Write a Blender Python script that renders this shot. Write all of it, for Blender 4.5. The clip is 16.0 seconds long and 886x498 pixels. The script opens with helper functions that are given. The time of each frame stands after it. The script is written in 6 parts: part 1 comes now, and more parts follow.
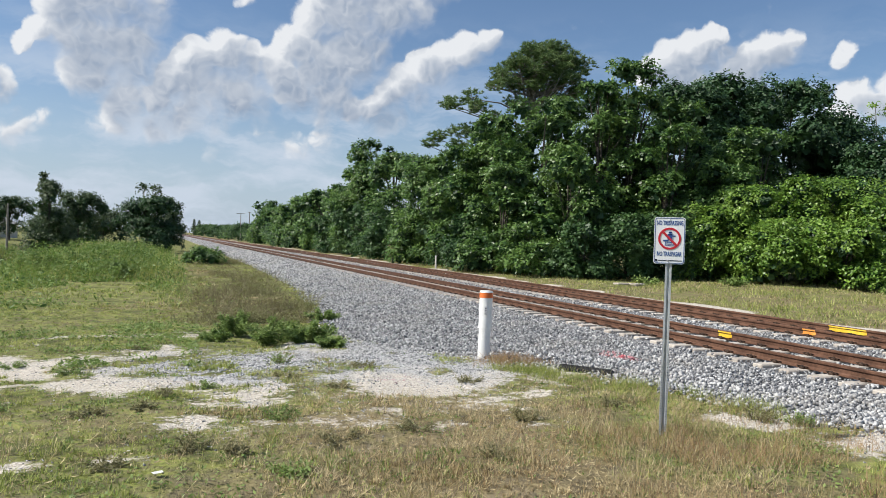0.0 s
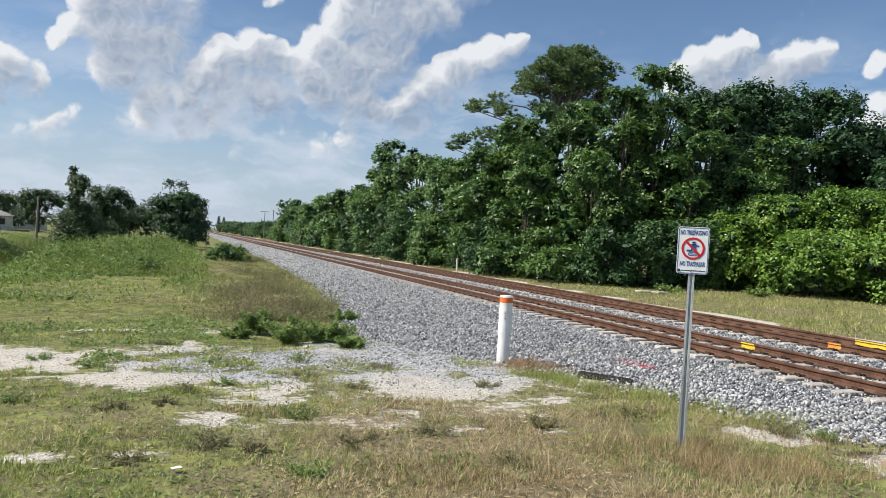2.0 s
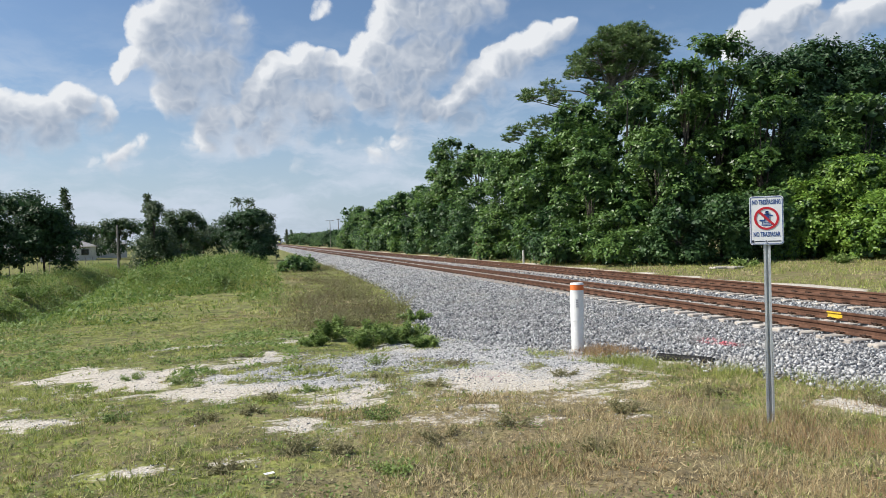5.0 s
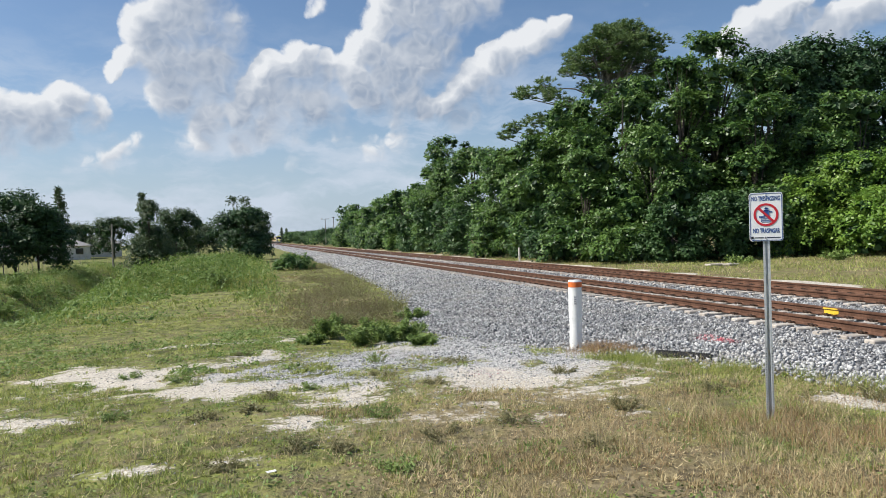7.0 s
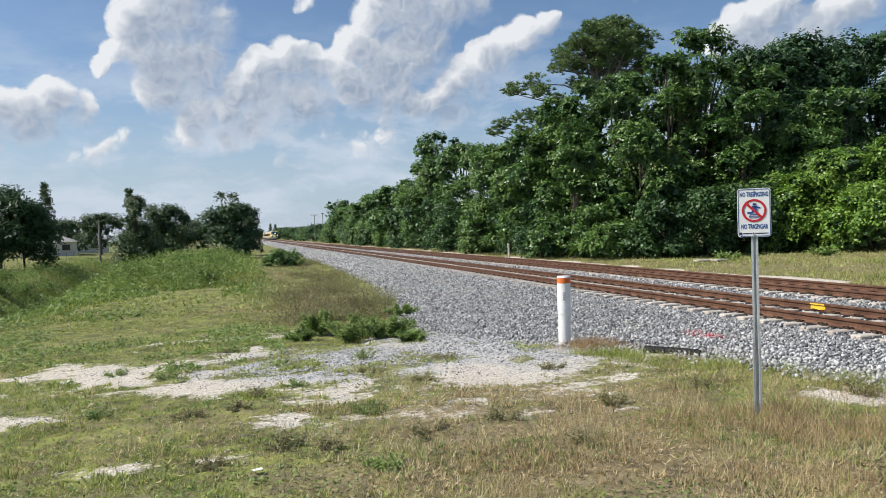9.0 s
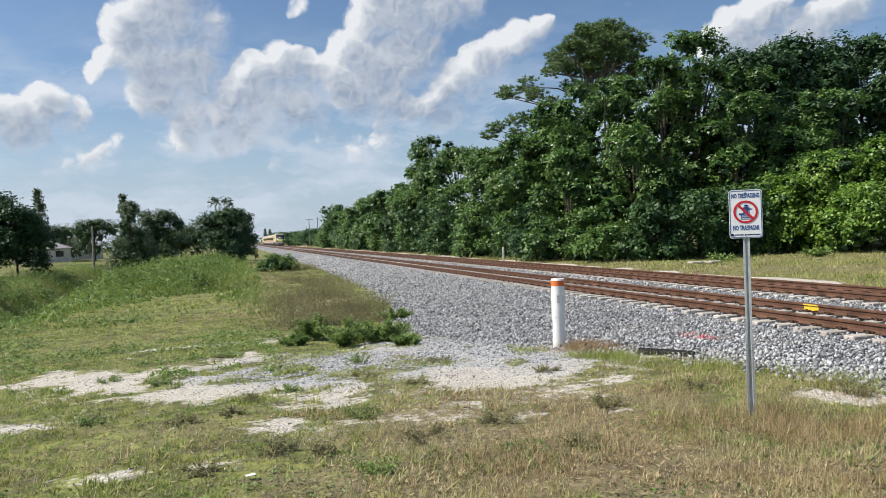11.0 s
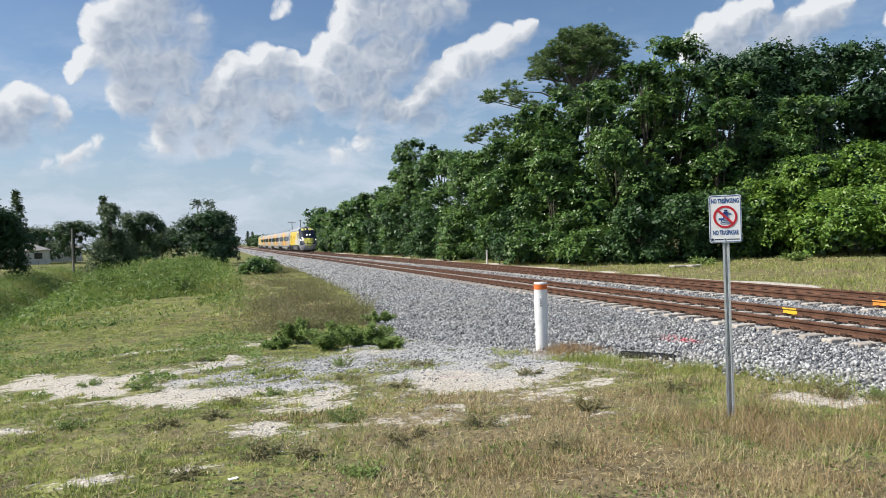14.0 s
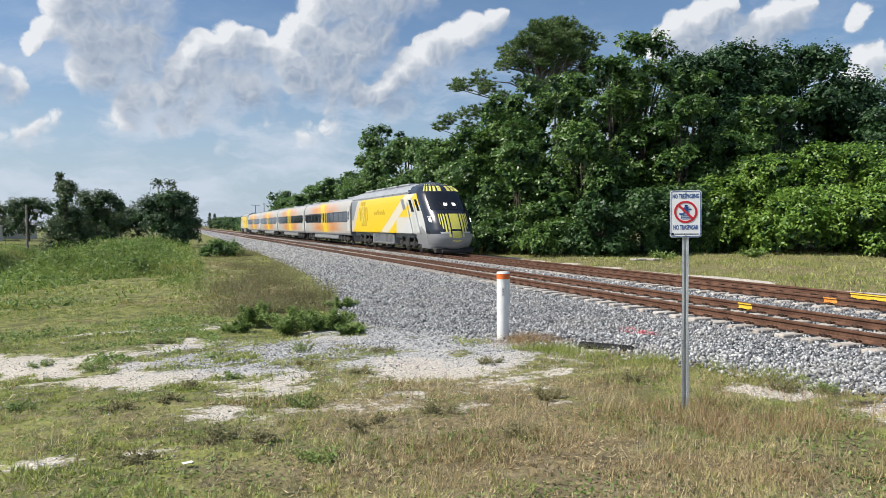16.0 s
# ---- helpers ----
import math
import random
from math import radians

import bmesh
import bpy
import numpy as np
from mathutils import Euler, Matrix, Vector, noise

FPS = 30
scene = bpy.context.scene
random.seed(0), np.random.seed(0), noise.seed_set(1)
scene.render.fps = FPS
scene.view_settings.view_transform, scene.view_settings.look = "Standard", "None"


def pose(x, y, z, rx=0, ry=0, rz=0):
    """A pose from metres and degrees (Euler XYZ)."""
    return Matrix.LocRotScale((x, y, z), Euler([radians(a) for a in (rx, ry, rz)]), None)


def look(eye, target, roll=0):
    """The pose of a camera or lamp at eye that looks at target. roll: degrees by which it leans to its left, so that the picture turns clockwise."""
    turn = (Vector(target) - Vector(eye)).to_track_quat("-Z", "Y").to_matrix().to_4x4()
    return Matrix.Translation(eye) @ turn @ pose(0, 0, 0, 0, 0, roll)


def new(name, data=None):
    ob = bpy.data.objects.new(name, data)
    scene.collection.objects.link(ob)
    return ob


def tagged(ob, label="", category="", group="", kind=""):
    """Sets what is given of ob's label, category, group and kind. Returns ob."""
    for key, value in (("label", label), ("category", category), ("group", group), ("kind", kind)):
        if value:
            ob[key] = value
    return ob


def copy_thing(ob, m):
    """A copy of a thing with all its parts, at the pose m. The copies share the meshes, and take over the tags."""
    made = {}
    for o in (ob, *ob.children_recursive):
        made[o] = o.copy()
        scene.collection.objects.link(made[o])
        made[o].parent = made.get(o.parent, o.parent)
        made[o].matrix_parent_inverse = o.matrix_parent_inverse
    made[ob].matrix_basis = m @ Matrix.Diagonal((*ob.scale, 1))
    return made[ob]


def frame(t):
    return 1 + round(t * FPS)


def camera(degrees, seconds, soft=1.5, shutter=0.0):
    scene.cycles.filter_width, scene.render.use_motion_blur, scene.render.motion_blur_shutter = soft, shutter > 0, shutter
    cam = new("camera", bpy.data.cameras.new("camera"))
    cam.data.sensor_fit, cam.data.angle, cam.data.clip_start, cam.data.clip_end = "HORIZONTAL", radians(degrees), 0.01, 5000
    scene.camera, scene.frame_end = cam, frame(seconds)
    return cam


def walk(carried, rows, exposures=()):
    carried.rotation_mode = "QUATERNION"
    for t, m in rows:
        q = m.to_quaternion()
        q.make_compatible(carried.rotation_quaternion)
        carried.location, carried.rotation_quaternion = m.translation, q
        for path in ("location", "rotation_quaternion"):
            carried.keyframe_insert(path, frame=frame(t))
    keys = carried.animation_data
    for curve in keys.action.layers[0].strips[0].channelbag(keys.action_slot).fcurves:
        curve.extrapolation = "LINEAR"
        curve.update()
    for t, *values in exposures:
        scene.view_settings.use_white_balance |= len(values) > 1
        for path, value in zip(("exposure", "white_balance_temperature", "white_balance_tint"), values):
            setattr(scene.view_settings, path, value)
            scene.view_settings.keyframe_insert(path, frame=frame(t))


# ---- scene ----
cam = camera(63.5, 16.0, 0.6)
PATH = [
    (0, (-10.967, -5.743, 1.937), (-10.235, -3.881, 1.913), 1.9),
    (0.5, (-10.977, -5.758, 1.951), (-10.24, -3.898, 1.94), 2.9),
    (1, (-10.957, -5.77, 1.956), (-10.234, -3.905, 1.947), 3.7),
    (1.5, (-10.958, -5.755, 1.952), (-10.256, -3.883, 1.939), 3.9),
    (2, (-10.965, -5.749, 1.953), (-10.29, -3.866, 1.933), 3.3),
    (2.5, (-10.964, -5.749, 1.949), (-10.328, -3.854, 1.92), 2.2),
    (3, (-10.964, -5.759, 1.937), (-10.373, -3.849, 1.902), 0.7),
    (3.5, (-10.974, -5.751, 1.933), (-10.427, -3.827, 1.897), -0.5),
    (4, (-10.969, -5.768, 1.939), (-10.457, -3.835, 1.906), -1.4),
    (6.5, (-11.018, -5.783, 1.946), (-10.516, -3.848, 1.911), -1.9),
    (7, (-11.025, -5.765, 1.941), (-10.511, -3.833, 1.901), -1.9),
    (7.5, (-11.022, -5.75, 1.939), (-10.497, -3.821, 1.894), -1.9),
    (8, (-11.016, -5.735, 1.935), (-10.484, -3.808, 1.886), -1.9),
    (8.5, (-11.012, -5.737, 1.933), (-10.474, -3.811, 1.882), -1.8),
    (9, (-11.002, -5.729, 1.938), (-10.46, -3.804, 1.886), -1.9),
    (11.5, (-10.98, -5.736, 1.933), (-10.423, -3.816, 1.894), -2.3),
    (12, (-10.983, -5.737, 1.933), (-10.419, -3.819, 1.897), -2.1),
    (12.5, (-10.994, -5.73, 1.942), (-10.42, -3.815, 1.91), -2.0),
    (13, (-10.992, -5.742, 1.942), (-10.408, -3.83, 1.913), -2.1),
    (13.5, (-10.988, -5.746, 1.94), (-10.396, -3.836, 1.91), -2.1),
    (14, (-10.991, -5.763, 1.939), (-10.391, -3.855, 1.904), -2.1),
    (14.5, (-10.999, -5.765, 1.94), (-10.386, -3.861, 1.895), -1.8),
    (15, (-10.994, -5.751, 1.935), (-10.36, -3.855, 1.881), -1.5),
    (15.5, (-10.979, -5.768, 1.933), (-10.32, -3.88, 1.869), -1.0),
    (16, (-10.978, -5.757, 1.935), (-10.286, -3.882, 1.864), -0.5),
]
walk(cam, [(t, look(eye, target, roll)) for t, eye, target, roll in PATH])

# ---- sky, sun, exposure ----
SUN_EL, SUN_AZ = 46.0, -78.0      # degrees; azimuth from +y towards +x
scene.view_settings.exposure = 0.30


def heading(az, el):
    a, e = radians(az), radians(el)
    return Vector((math.sin(a) * math.cos(e), math.cos(a) * math.cos(e), math.sin(e)))


class Nodes:
    """Short hand for node trees."""

    def __init__(self, tree):
        self.t = tree
        tree.nodes.clear()

    def n(self, kind, **props):
        node = self.t.nodes.new(kind)
        for k, v in props.items():
            if k in ("operation", "blend_type", "data_type", "noise_dimensions", "sky_type", "feature", "distance", "clamp",
                     "attribute_name", "interpolation_type", "vector_type", "use_clamp", "noise_type"):
                if k == "operation":
                    node.operation = v
                elif k == "blend_type":
                    node.blend_type = v
                elif k == "data_type":
                    node.data_type = v
                elif k == "sky_type":
                    node.sky_type = v
                elif k == "feature":
                    node.feature = v
                elif k == "clamp":
                    node.clamp = v
                elif k == "attribute_name":
                    node.attribute_name = v
                elif k == "interpolation_type":
                    node.interpolation_type = v
                elif k == "use_clamp":
                    node.use_clamp = v
        return node

    def put(self, socket, value):
        if isinstance(value, bpy.types.NodeSocket):
            self.t.links.new(value, socket)
        elif isinstance(value, (tuple, list)) and len(value) == 3 and socket.type == "RGBA":
            socket.default_value = (*value, 1)
        else:
            socket.default_value = value

    def math(self, op, a, b=0.0, c=0.0, clamp=False):
        node = self.n("ShaderNodeMath", operation=op, use_clamp=clamp)
        for s, v in zip(node.inputs, (a, b, c)):
            self.put(s, v)
        return node.outputs[0]

    def vec(self, op, a, b=(0, 0, 0), scale=None):
        node = self.n("ShaderNodeVectorMath", operation=op)
        self.put(node.inputs[0], a)
        self.put(node.inputs[1], b)
        if scale is not None:
            self.put(node.inputs["Scale"], scale)
        return node.outputs["Value"] if op in ("DOT_PRODUCT", "LENGTH", "DISTANCE") else node.outputs[0]

    def noise(self, vector, scale, detail=4.0, rough=0.55, distortion=0.0):
        node = self.n("ShaderNodeTexNoise")
        self.put(node.inputs["Vector"], vector)
        self.put(node.inputs["Scale"], scale)
        node.inputs["Detail"].default_value = detail
        node.inputs["Roughness"].default_value = rough
        node.inputs["Distortion"].default_value = distortion
        return node.outputs["Fac"]

    def ramp(self, value, lo, hi, to_lo=0.0, to_hi=1.0, smooth=True):
        node = self.n("ShaderNodeMapRange", interpolation_type="SMOOTHSTEP" if smooth else "LINEAR")
        for s, v in zip(node.inputs, (value, lo, hi, to_lo, to_hi)):
            self.put(s, v)
        return node.outputs[0]

    def mix(self, fac, a, b, blend="MIX"):
        node = self.n("ShaderNodeMix", data_type="RGBA", blend_type=blend)
        self.put(node.inputs["Factor"], fac)
        self.put(node.inputs[6], a)
        self.put(node.inputs[7], b)
        return node.outputs[2]


# puffs of cloud: azimuth, elevation, radius in degrees, weight
PUFFS = [
    (-6.5, 15.5, 2.1, 1), (-4.2, 16.3, 3.2, 1), (-1.8, 15.9, 2.4, 0.9), (-5.6, 13.3, 2.5, 1), (-3.0, 13.1, 2.8, 1), (-5.1, 11.1, 2.2, 1), (-3.1, 10.4, 1.9, 0.9), (-1.6, 11.9, 1.5, 0.8),
    (-15.7, 8.9, 1.8, 1), (-14.2, 9.1, 1.6, 1), (-12.3, 10.1, 1.6, 1), (-10.7, 9.3, 1.5, 0.9), (-13.7, 8.2, 1.8, 0.9), (-17.0, 8.5, 2.4, 1), (-18.6, 9.1, 2.4, 1), (-8.1, 13.3, 1.1, 0.9),
    (-9.2, 12.3, 0.8, 0.8), (4.1, 13.3, 1.9, 1), (6.0, 12.9, 1.6, 0.9), (1.9, 12.6, 1.8, 1), (0.4, 11.2, 1.8, 1), (2.5, 10.7, 2.4, 1), (-0.9, 9.6, 1.7, 1), (-2.9, 9.2, 1.8, 1),
    (-3.1, 7.9, 1.5, 0.8), (-0.9, 8.0, 1.8, 0.85), (5.1, 10.9, 2.3, 0.9), (1.2, 8.9, 2.0, 0.9), (3.4, 8.5, 1.8, 0.6), (11.4, 16.7, 2.2, 1), (13.8, 16.9, 2.8, 1), (16.8, 17.5, 2.5, 1),
    (9.3, 14.5, 1.7, 1), (10.7, 13.4, 2.3, 1), (13.3, 13.8, 2.6, 1), (8.0, 12.5, 1.8, 1), (9.1, 11.5, 2.0, 1), (11.8, 11.5, 2.3, 0.95), (15.2, 15.1, 2.2, 0.9), (11.3, 10.0, 1.6, 0.7),
    (19.0, 18.1, 1.8, 0.9), (6.4, 10.3, 1.8, 0.8), (19.9, 20.5, 2.7, 1), (13.2, 20.5, 3.6, 1), (-3.5, 19.6, 3.4, 1), (13.9, 10.2, 1.2, 1), (15.4, 10.3, 1.3, 1), (16.7, 11.3, 1.5, 1),
    (18.0, 12.5, 1.5, 1), (19.6, 13.5, 1.6, 1), (21.4, 13.9, 1.6, 1), (23.0, 14.9, 1.5, 0.95), (24.4, 15.6, 1.2, 0.9), (16.7, 9.5, 1.4, 0.8), (19.0, 11.4, 1.4, 0.8), (5.4, 17.6, 1.0, 0.6),
    (9.5, 6.9, 1.5, 0.6), (11.7, 7.8, 1.4, 0.6), (7.3, 8.2, 1.3, 0.55), (-10.2, 6.2, 1.6, 0.55), (-8.8, 7.1, 1.4, 0.55), (-4.1, 7.7, 1.3, 0.5), (3.3, 6.2, 1.7, 0.45), (-12.4, 5.3, 1.4, 0.45),
    (37.5, 12.9, 1.6, 1), (38.9, 13.7, 1.8, 1), (40.5, 14.5, 1.7, 1), (41.7, 15.4, 1.3, 0.95), (39.8, 12.2, 2.0, 1), (42.3, 13.7, 1.5, 0.9), (44.1, 13.4, 1.7, 1), (45.7, 14.1, 1.5, 1),
    (46.8, 14.9, 1.0, 0.8), (42.7, 14.6, 0.8, 0.9), (50.1, 13.7, 0.9, 0.7), (51.2, 10.8, 1.3, 0.9), (52.3, 10.0, 1.3, 1), (50.6, 9.4, 1.3, 0.9), (54.5, 11.3, 2.4, 0.9),
    (70.0, 22.0, 9.0, 0.9), (-60.0, 30.0, 9.0, 0.7), (110.0, 28.0, 11.0, 0.9), (160.0, 25.0, 12.0, 0.9), (-140.0, 35.0, 12.0, 0.9), (20.0, 40.0, 9.0, 0.8),
]


def build_sky():
    world = bpy.data.worlds.new("sky")
    scene.world = world
    world.use_nodes = True
    k = Nodes(world.node_tree)
    way = k.n("ShaderNodeTexCoord").outputs["Generated"]
    sky = k.n("ShaderNodeTexSky", sky_type="NISHITA")
    sky.sun_disc, sky.sun_elevation, sky.sun_rotation = False, radians(SUN_EL), radians(SUN_AZ)
    sky.air_density, sky.dust_density, sky.ozone_density = 1.0, 1.2, 1.6

    def warped(v, scale, detail, amount):
        node = k.n("ShaderNodeTexNoise")
        k.put(node.inputs["Vector"], way)
        node.inputs["Scale"].default_value, node.inputs["Detail"].default_value = scale, detail
        return k.vec("ADD", v, k.vec("SCALE", k.vec("SUBTRACT", node.outputs["Color"], (0.5, 0.5, 0.5)), scale=amount))

    bent = k.vec("NORMALIZE", warped(warped(way, 15.0, 2.0, 0.026), 44.0, 5.0, 0.017))

    def heap(v):
        total = None
        for az, el, size, weight in PUFFS:
            near = k.vec("DOT_PRODUCT", v, tuple(heading(az, el)))
            puff = k.ramp(near, math.cos(radians(size * 1.42)), math.cos(radians(size * 0.10)), 0.0, weight)
            total = puff if total is None else k.math("SMOOTH_MAX", total, puff, 0.22)
        return total

    def billow(v, scale):
        """Rounded knobs with creases between them."""
        return k.math("MULTIPLY", k.math("ABSOLUTE", k.math("SUBTRACT", k.noise(v, scale, 1.0, 0.4), 0.5)), 3.6)

    def knobs(v):
        return k.math("ADD", k.math("MULTIPLY", billow(v, 24.0), 0.55), k.math("MULTIPLY", billow(v, 62.0), 0.45))

    sunward = heading(-58.0, 48.0)
    total, total_lit = heap(bent), heap(k.vec("NORMALIZE", k.vec("ADD", bent, tuple(sunward * 0.022))))
    knob, knob_lit = knobs(bent), knobs(k.vec("ADD", bent, tuple(sunward * 0.006)))
    fine = k.noise(bent, 20.0, 8.0, 0.58)
    body = k.math("ADD", total, k.math("MULTIPLY", k.math("SUBTRACT", knob, 0.35), 0.30))
    body = k.math("ADD", body, k.math("MULTIPLY", k.math("SUBTRACT", fine, 0.5), 1.0))
    facing = k.math("SUBTRACT", total, total_lit)
    soft = k.ramp(facing, -0.14, 0.16, 0.95, 0.34)
    cover = k.n("ShaderNodeMapRange", interpolation_type="SMOOTHSTEP")
    for socket, value in zip(cover.inputs, (body, 0.34, k.math("ADD", 0.34, soft), 0.0, 0.95)):
        k.put(socket, value)
    cover = cover.outputs[0]
    relief = k.math("ADD", k.math("MULTIPLY", facing, 1.05), k.math("MULTIPLY", k.math("SUBTRACT", knob, knob_lit), 0.45))
    thick = k.ramp(body, 0.50, 1.10, 0.66, 0.24)
    glow = k.ramp(k.math("ADD", k.math("ADD", thick, relief), k.math("MULTIPLY", k.math("SUBTRACT", fine, 0.5), 0.35)), 0.15, 0.95, 0.0, 1.0, smooth=False)
    cloud = k.mix(glow, (0.265, 0.32, 0.41), (0.69, 0.705, 0.725))
    split = k.n("ShaderNodeSeparateXYZ")
    k.put(split.inputs[0], way)
    up = split.outputs["Z"]
    veil_noise = k.noise(k.vec("MULTIPLY", bent, (1, 1, 3.2)), 6.5, 5.0, 0.6)
    veil = k.math("MULTIPLY", k.ramp(veil_noise, 0.40, 0.66, 0.05, 0.80), k.ramp(up, 0.32, 0.10))
    haze = k.ramp(up, 0.22, 0.0, 0.0, 0.75)
    gain = k.vec("MULTIPLY", sky.outputs["Color"], (0.074, 0.084, 0.094))
    tone = k.mix(haze, gain, (0.40, 0.49, 0.60))
    tone = k.mix(veil, tone, (0.50, 0.56, 0.65))
    tone = k.mix(cover, tone, cloud)
    back = k.n("ShaderNodeBackground")
    k.put(back.inputs["Color"], tone)
    back.inputs["Strength"].default_value = 1.0
    out = k.n("ShaderNodeOutputWorld")
    k.put(out.inputs["Surface"], back.outputs[0])


build_sky()
sun = new("sun", bpy.data.lights.new("sun", "SUN"))
sun.data.energy, sun.data.angle, sun.data.color = 5.0, radians(0.6), (1.0, 0.95, 0.86)
sun.matrix_world = look(heading(SUN_AZ, SUN_EL) * 200, (0, 0, 0))


# ---- materials ----
def material(name, build, rough=0.8, metal=0.0, spec=0.3, bump=None, translucent=0.0):
    """build(k) gives a colour; bump(k) gives (height, strength, distance)."""
    m = bpy.data.materials.new(name)
    m.use_nodes = True
    k = Nodes(m.node_tree)
    b = k.n("ShaderNodeBsdfPrincipled")
    colour = build(k) if callable(build) else build
    k.put(b.inputs["Base Color"], colour)
    k.put(b.inputs["Roughness"], rough(k) if callable(rough) else rough)
    b.inputs["Metallic"].default_value = metal
    b.inputs["Specular IOR Level"].default_value = spec
    if bump:
        height, strength, distance = bump(k)
        node = k.n("ShaderNodeBump")
        k.put(node.inputs["Height"], height)
        node.inputs["Strength"].default_value, node.inputs["Distance"].default_value = strength, distance
        k.put(b.inputs["Normal"], node.outputs[0])
    shader = b.outputs[0]
    if translucent:
        thin = k.n("ShaderNodeBsdfTranslucent")
        k.put(thin.inputs["Color"], colour)
        both = k.n("ShaderNodeMixShader")
        both.inputs[0].default_value = translucent
        k.put(both.inputs[1], shader)
        k.put(both.inputs[2], thin.outputs[0])
        shader = both.outputs[0]
    k.put(k.n("ShaderNodeOutputMaterial").inputs["Surface"], shader)
    return m


def place(k):
    return k.n("ShaderNodeNewGeometry").outputs["Position"]


def island(k):
    return k.n("ShaderNodeNewGeometry").outputs["Random Per Island"]


def chance(k):
    return k.n("ShaderNodeObjectInfo").outputs["Random"]


def own(k):
    return k.n("ShaderNodeTexCoord").outputs["Object"]


def leafy(name, dark, mid, light, translucent=0.3, rough=0.55, patch=0.35):
    def tint(k):
        r = island(k)
        big = k.noise(place(k), patch, 3.0, 0.6)
        c = k.mix(k.ramp(r, 0.0, 0.6), dark, mid)
        c = k.mix(k.ramp(r, 0.72, 1.0, 0.0, 0.8), c, light)
        return k.mix(k.ramp(big, 0.35, 0.65, 0.0, 0.45), c, light)
    return material(name, tint, rough, spec=0.5, translucent=translucent)


def speckled(name, a, b, scale, rough=0.8, metal=0.0, spec=0.3, strength=0.3, distance=0.01, fine=6.0):
    def tint(k):
        return k.mix(k.ramp(k.math("ADD", k.math("MULTIPLY", k.noise(place(k), scale), 0.6), k.math("MULTIPLY", k.noise(place(k), scale * fine), 0.4)), 0.35, 0.65), a, b)
    return material(name, tint, rough, metal, spec, bump=lambda k: (k.noise(place(k), scale * fine), strength, distance))


def stone_tint(k):
    r = island(k)
    c = k.mix(k.ramp(r, 0.0, 1.0, smooth=False), (0.085, 0.09, 0.10), (0.58, 0.58, 0.575))
    c = k.mix(k.ramp(k.noise(place(k), 0.5), 0.45, 0.7, 0.0, 0.35), c, (0.40, 0.37, 0.32))
    red = k.vec("DISTANCE", k.vec("MULTIPLY", place(k), (1.0, 0.55, 0)), (-2.95, 5.55 * 0.55, 0))
    mark = k.math("MULTIPLY", k.ramp(red, 0.42, 0.12), k.ramp(k.noise(place(k), 5.0), 0.42, 0.55))
    c = k.mix(k.math("MULTIPLY", mark, 0.75), c, (0.62, 0.10, 0.13))
    red2 = k.vec("DISTANCE", k.vec("MULTIPLY", place(k), (1.0, 1.0, 0)), (-7.9, 3.6, 0))
    mark2 = k.math("MULTIPLY", k.ramp(red2, 0.45, 0.1), k.ramp(k.noise(place(k), 6.0), 0.45, 0.6))
    return k.mix(k.math("MULTIPLY", mark2, 0.55), c, (0.60, 0.14, 0.17))


def ground_tint(k):
    p = place(k)
    bare = k.n("ShaderNodeAttribute", attribute_name="bare").outputs["Fac"]
    dry = k.n("ShaderNodeAttribute", attribute_name="dry").outputs["Fac"]
    grit = k.noise(p, 14.0, 5.0, 0.7)
    pebble = k.noise(p, 45.0, 2.0, 0.6)
    soil = k.mix(k.ramp(k.noise(p, 1.3), 0.35, 0.65), (0.20, 0.165, 0.112), (0.085, 0.070, 0.046))
    green = k.mix(k.ramp(k.noise(p, 2.5, 5.0), 0.35, 0.65), (0.090, 0.112, 0.028), (0.27, 0.29, 0.082))
    straw = k.mix(k.ramp(grit, 0.35, 0.65), (0.15, 0.12, 0.062), (0.31, 0.255, 0.14))
    grass = k.mix(k.ramp(k.math("ADD", dry, k.math("MULTIPLY", k.math("SUBTRACT", k.noise(p, 1.1, 4.0), 0.5), 1.2)), 0.25, 0.75), green, straw)
    grass = k.mix(k.ramp(k.noise(p, 6.0, 6.0, 0.7), 0.40, 0.62, 0.0, 0.75), grass, soil)
    sand = k.mix(k.ramp(pebble, 0.35, 0.65), (0.36, 0.32, 0.265), (0.68, 0.63, 0.55))
    grey = k.mix(k.ramp(pebble, 0.4, 0.6), (0.20, 0.20, 0.205), (0.56, 0.555, 0.54))
    heap = k.math("MINIMUM", k.vec("DISTANCE", k.vec("MULTIPLY", p, (1, 1.1, 0)), (-9.3, 6.2, 0)), k.vec("DISTANCE", k.vec("MULTIPLY", p, (1.3, 0.5, 0)), (-8.8, 3.9, 0)))
    grit_mix = k.mix(k.ramp(k.math("ADD", heap, k.math("MULTIPLY", k.noise(p, 1.6, 5.0, 0.65), 2.4)), 3.9, 2.9), sand, grey)
    edge = k.math("ADD", bare, k.math("MULTIPLY", k.math("SUBTRACT", k.noise(p, 4.5, 7.0, 0.75), 0.5), 1.7))
    c = k.mix(k.ramp(edge, 0.36, 0.58), grass, grit_mix)
    stone = k.n("ShaderNodeAttribute", attribute_name="stone").outputs["Fac"]
    # dark flecks stand in for shade in the gaps between stones
    under = k.mix(k.ramp(k.noise(p, 24.0, 3.0, 0.7), 0.4, 0.6), (0.045, 0.045, 0.05), (0.40, 0.40, 0.40))
    return k.mix(k.ramp(k.math("ADD", stone, k.math("MULTIPLY", k.math("SUBTRACT", k.noise(p, 3.0, 4.0), 0.5), 0.8)), 0.4, 0.6), c, under)


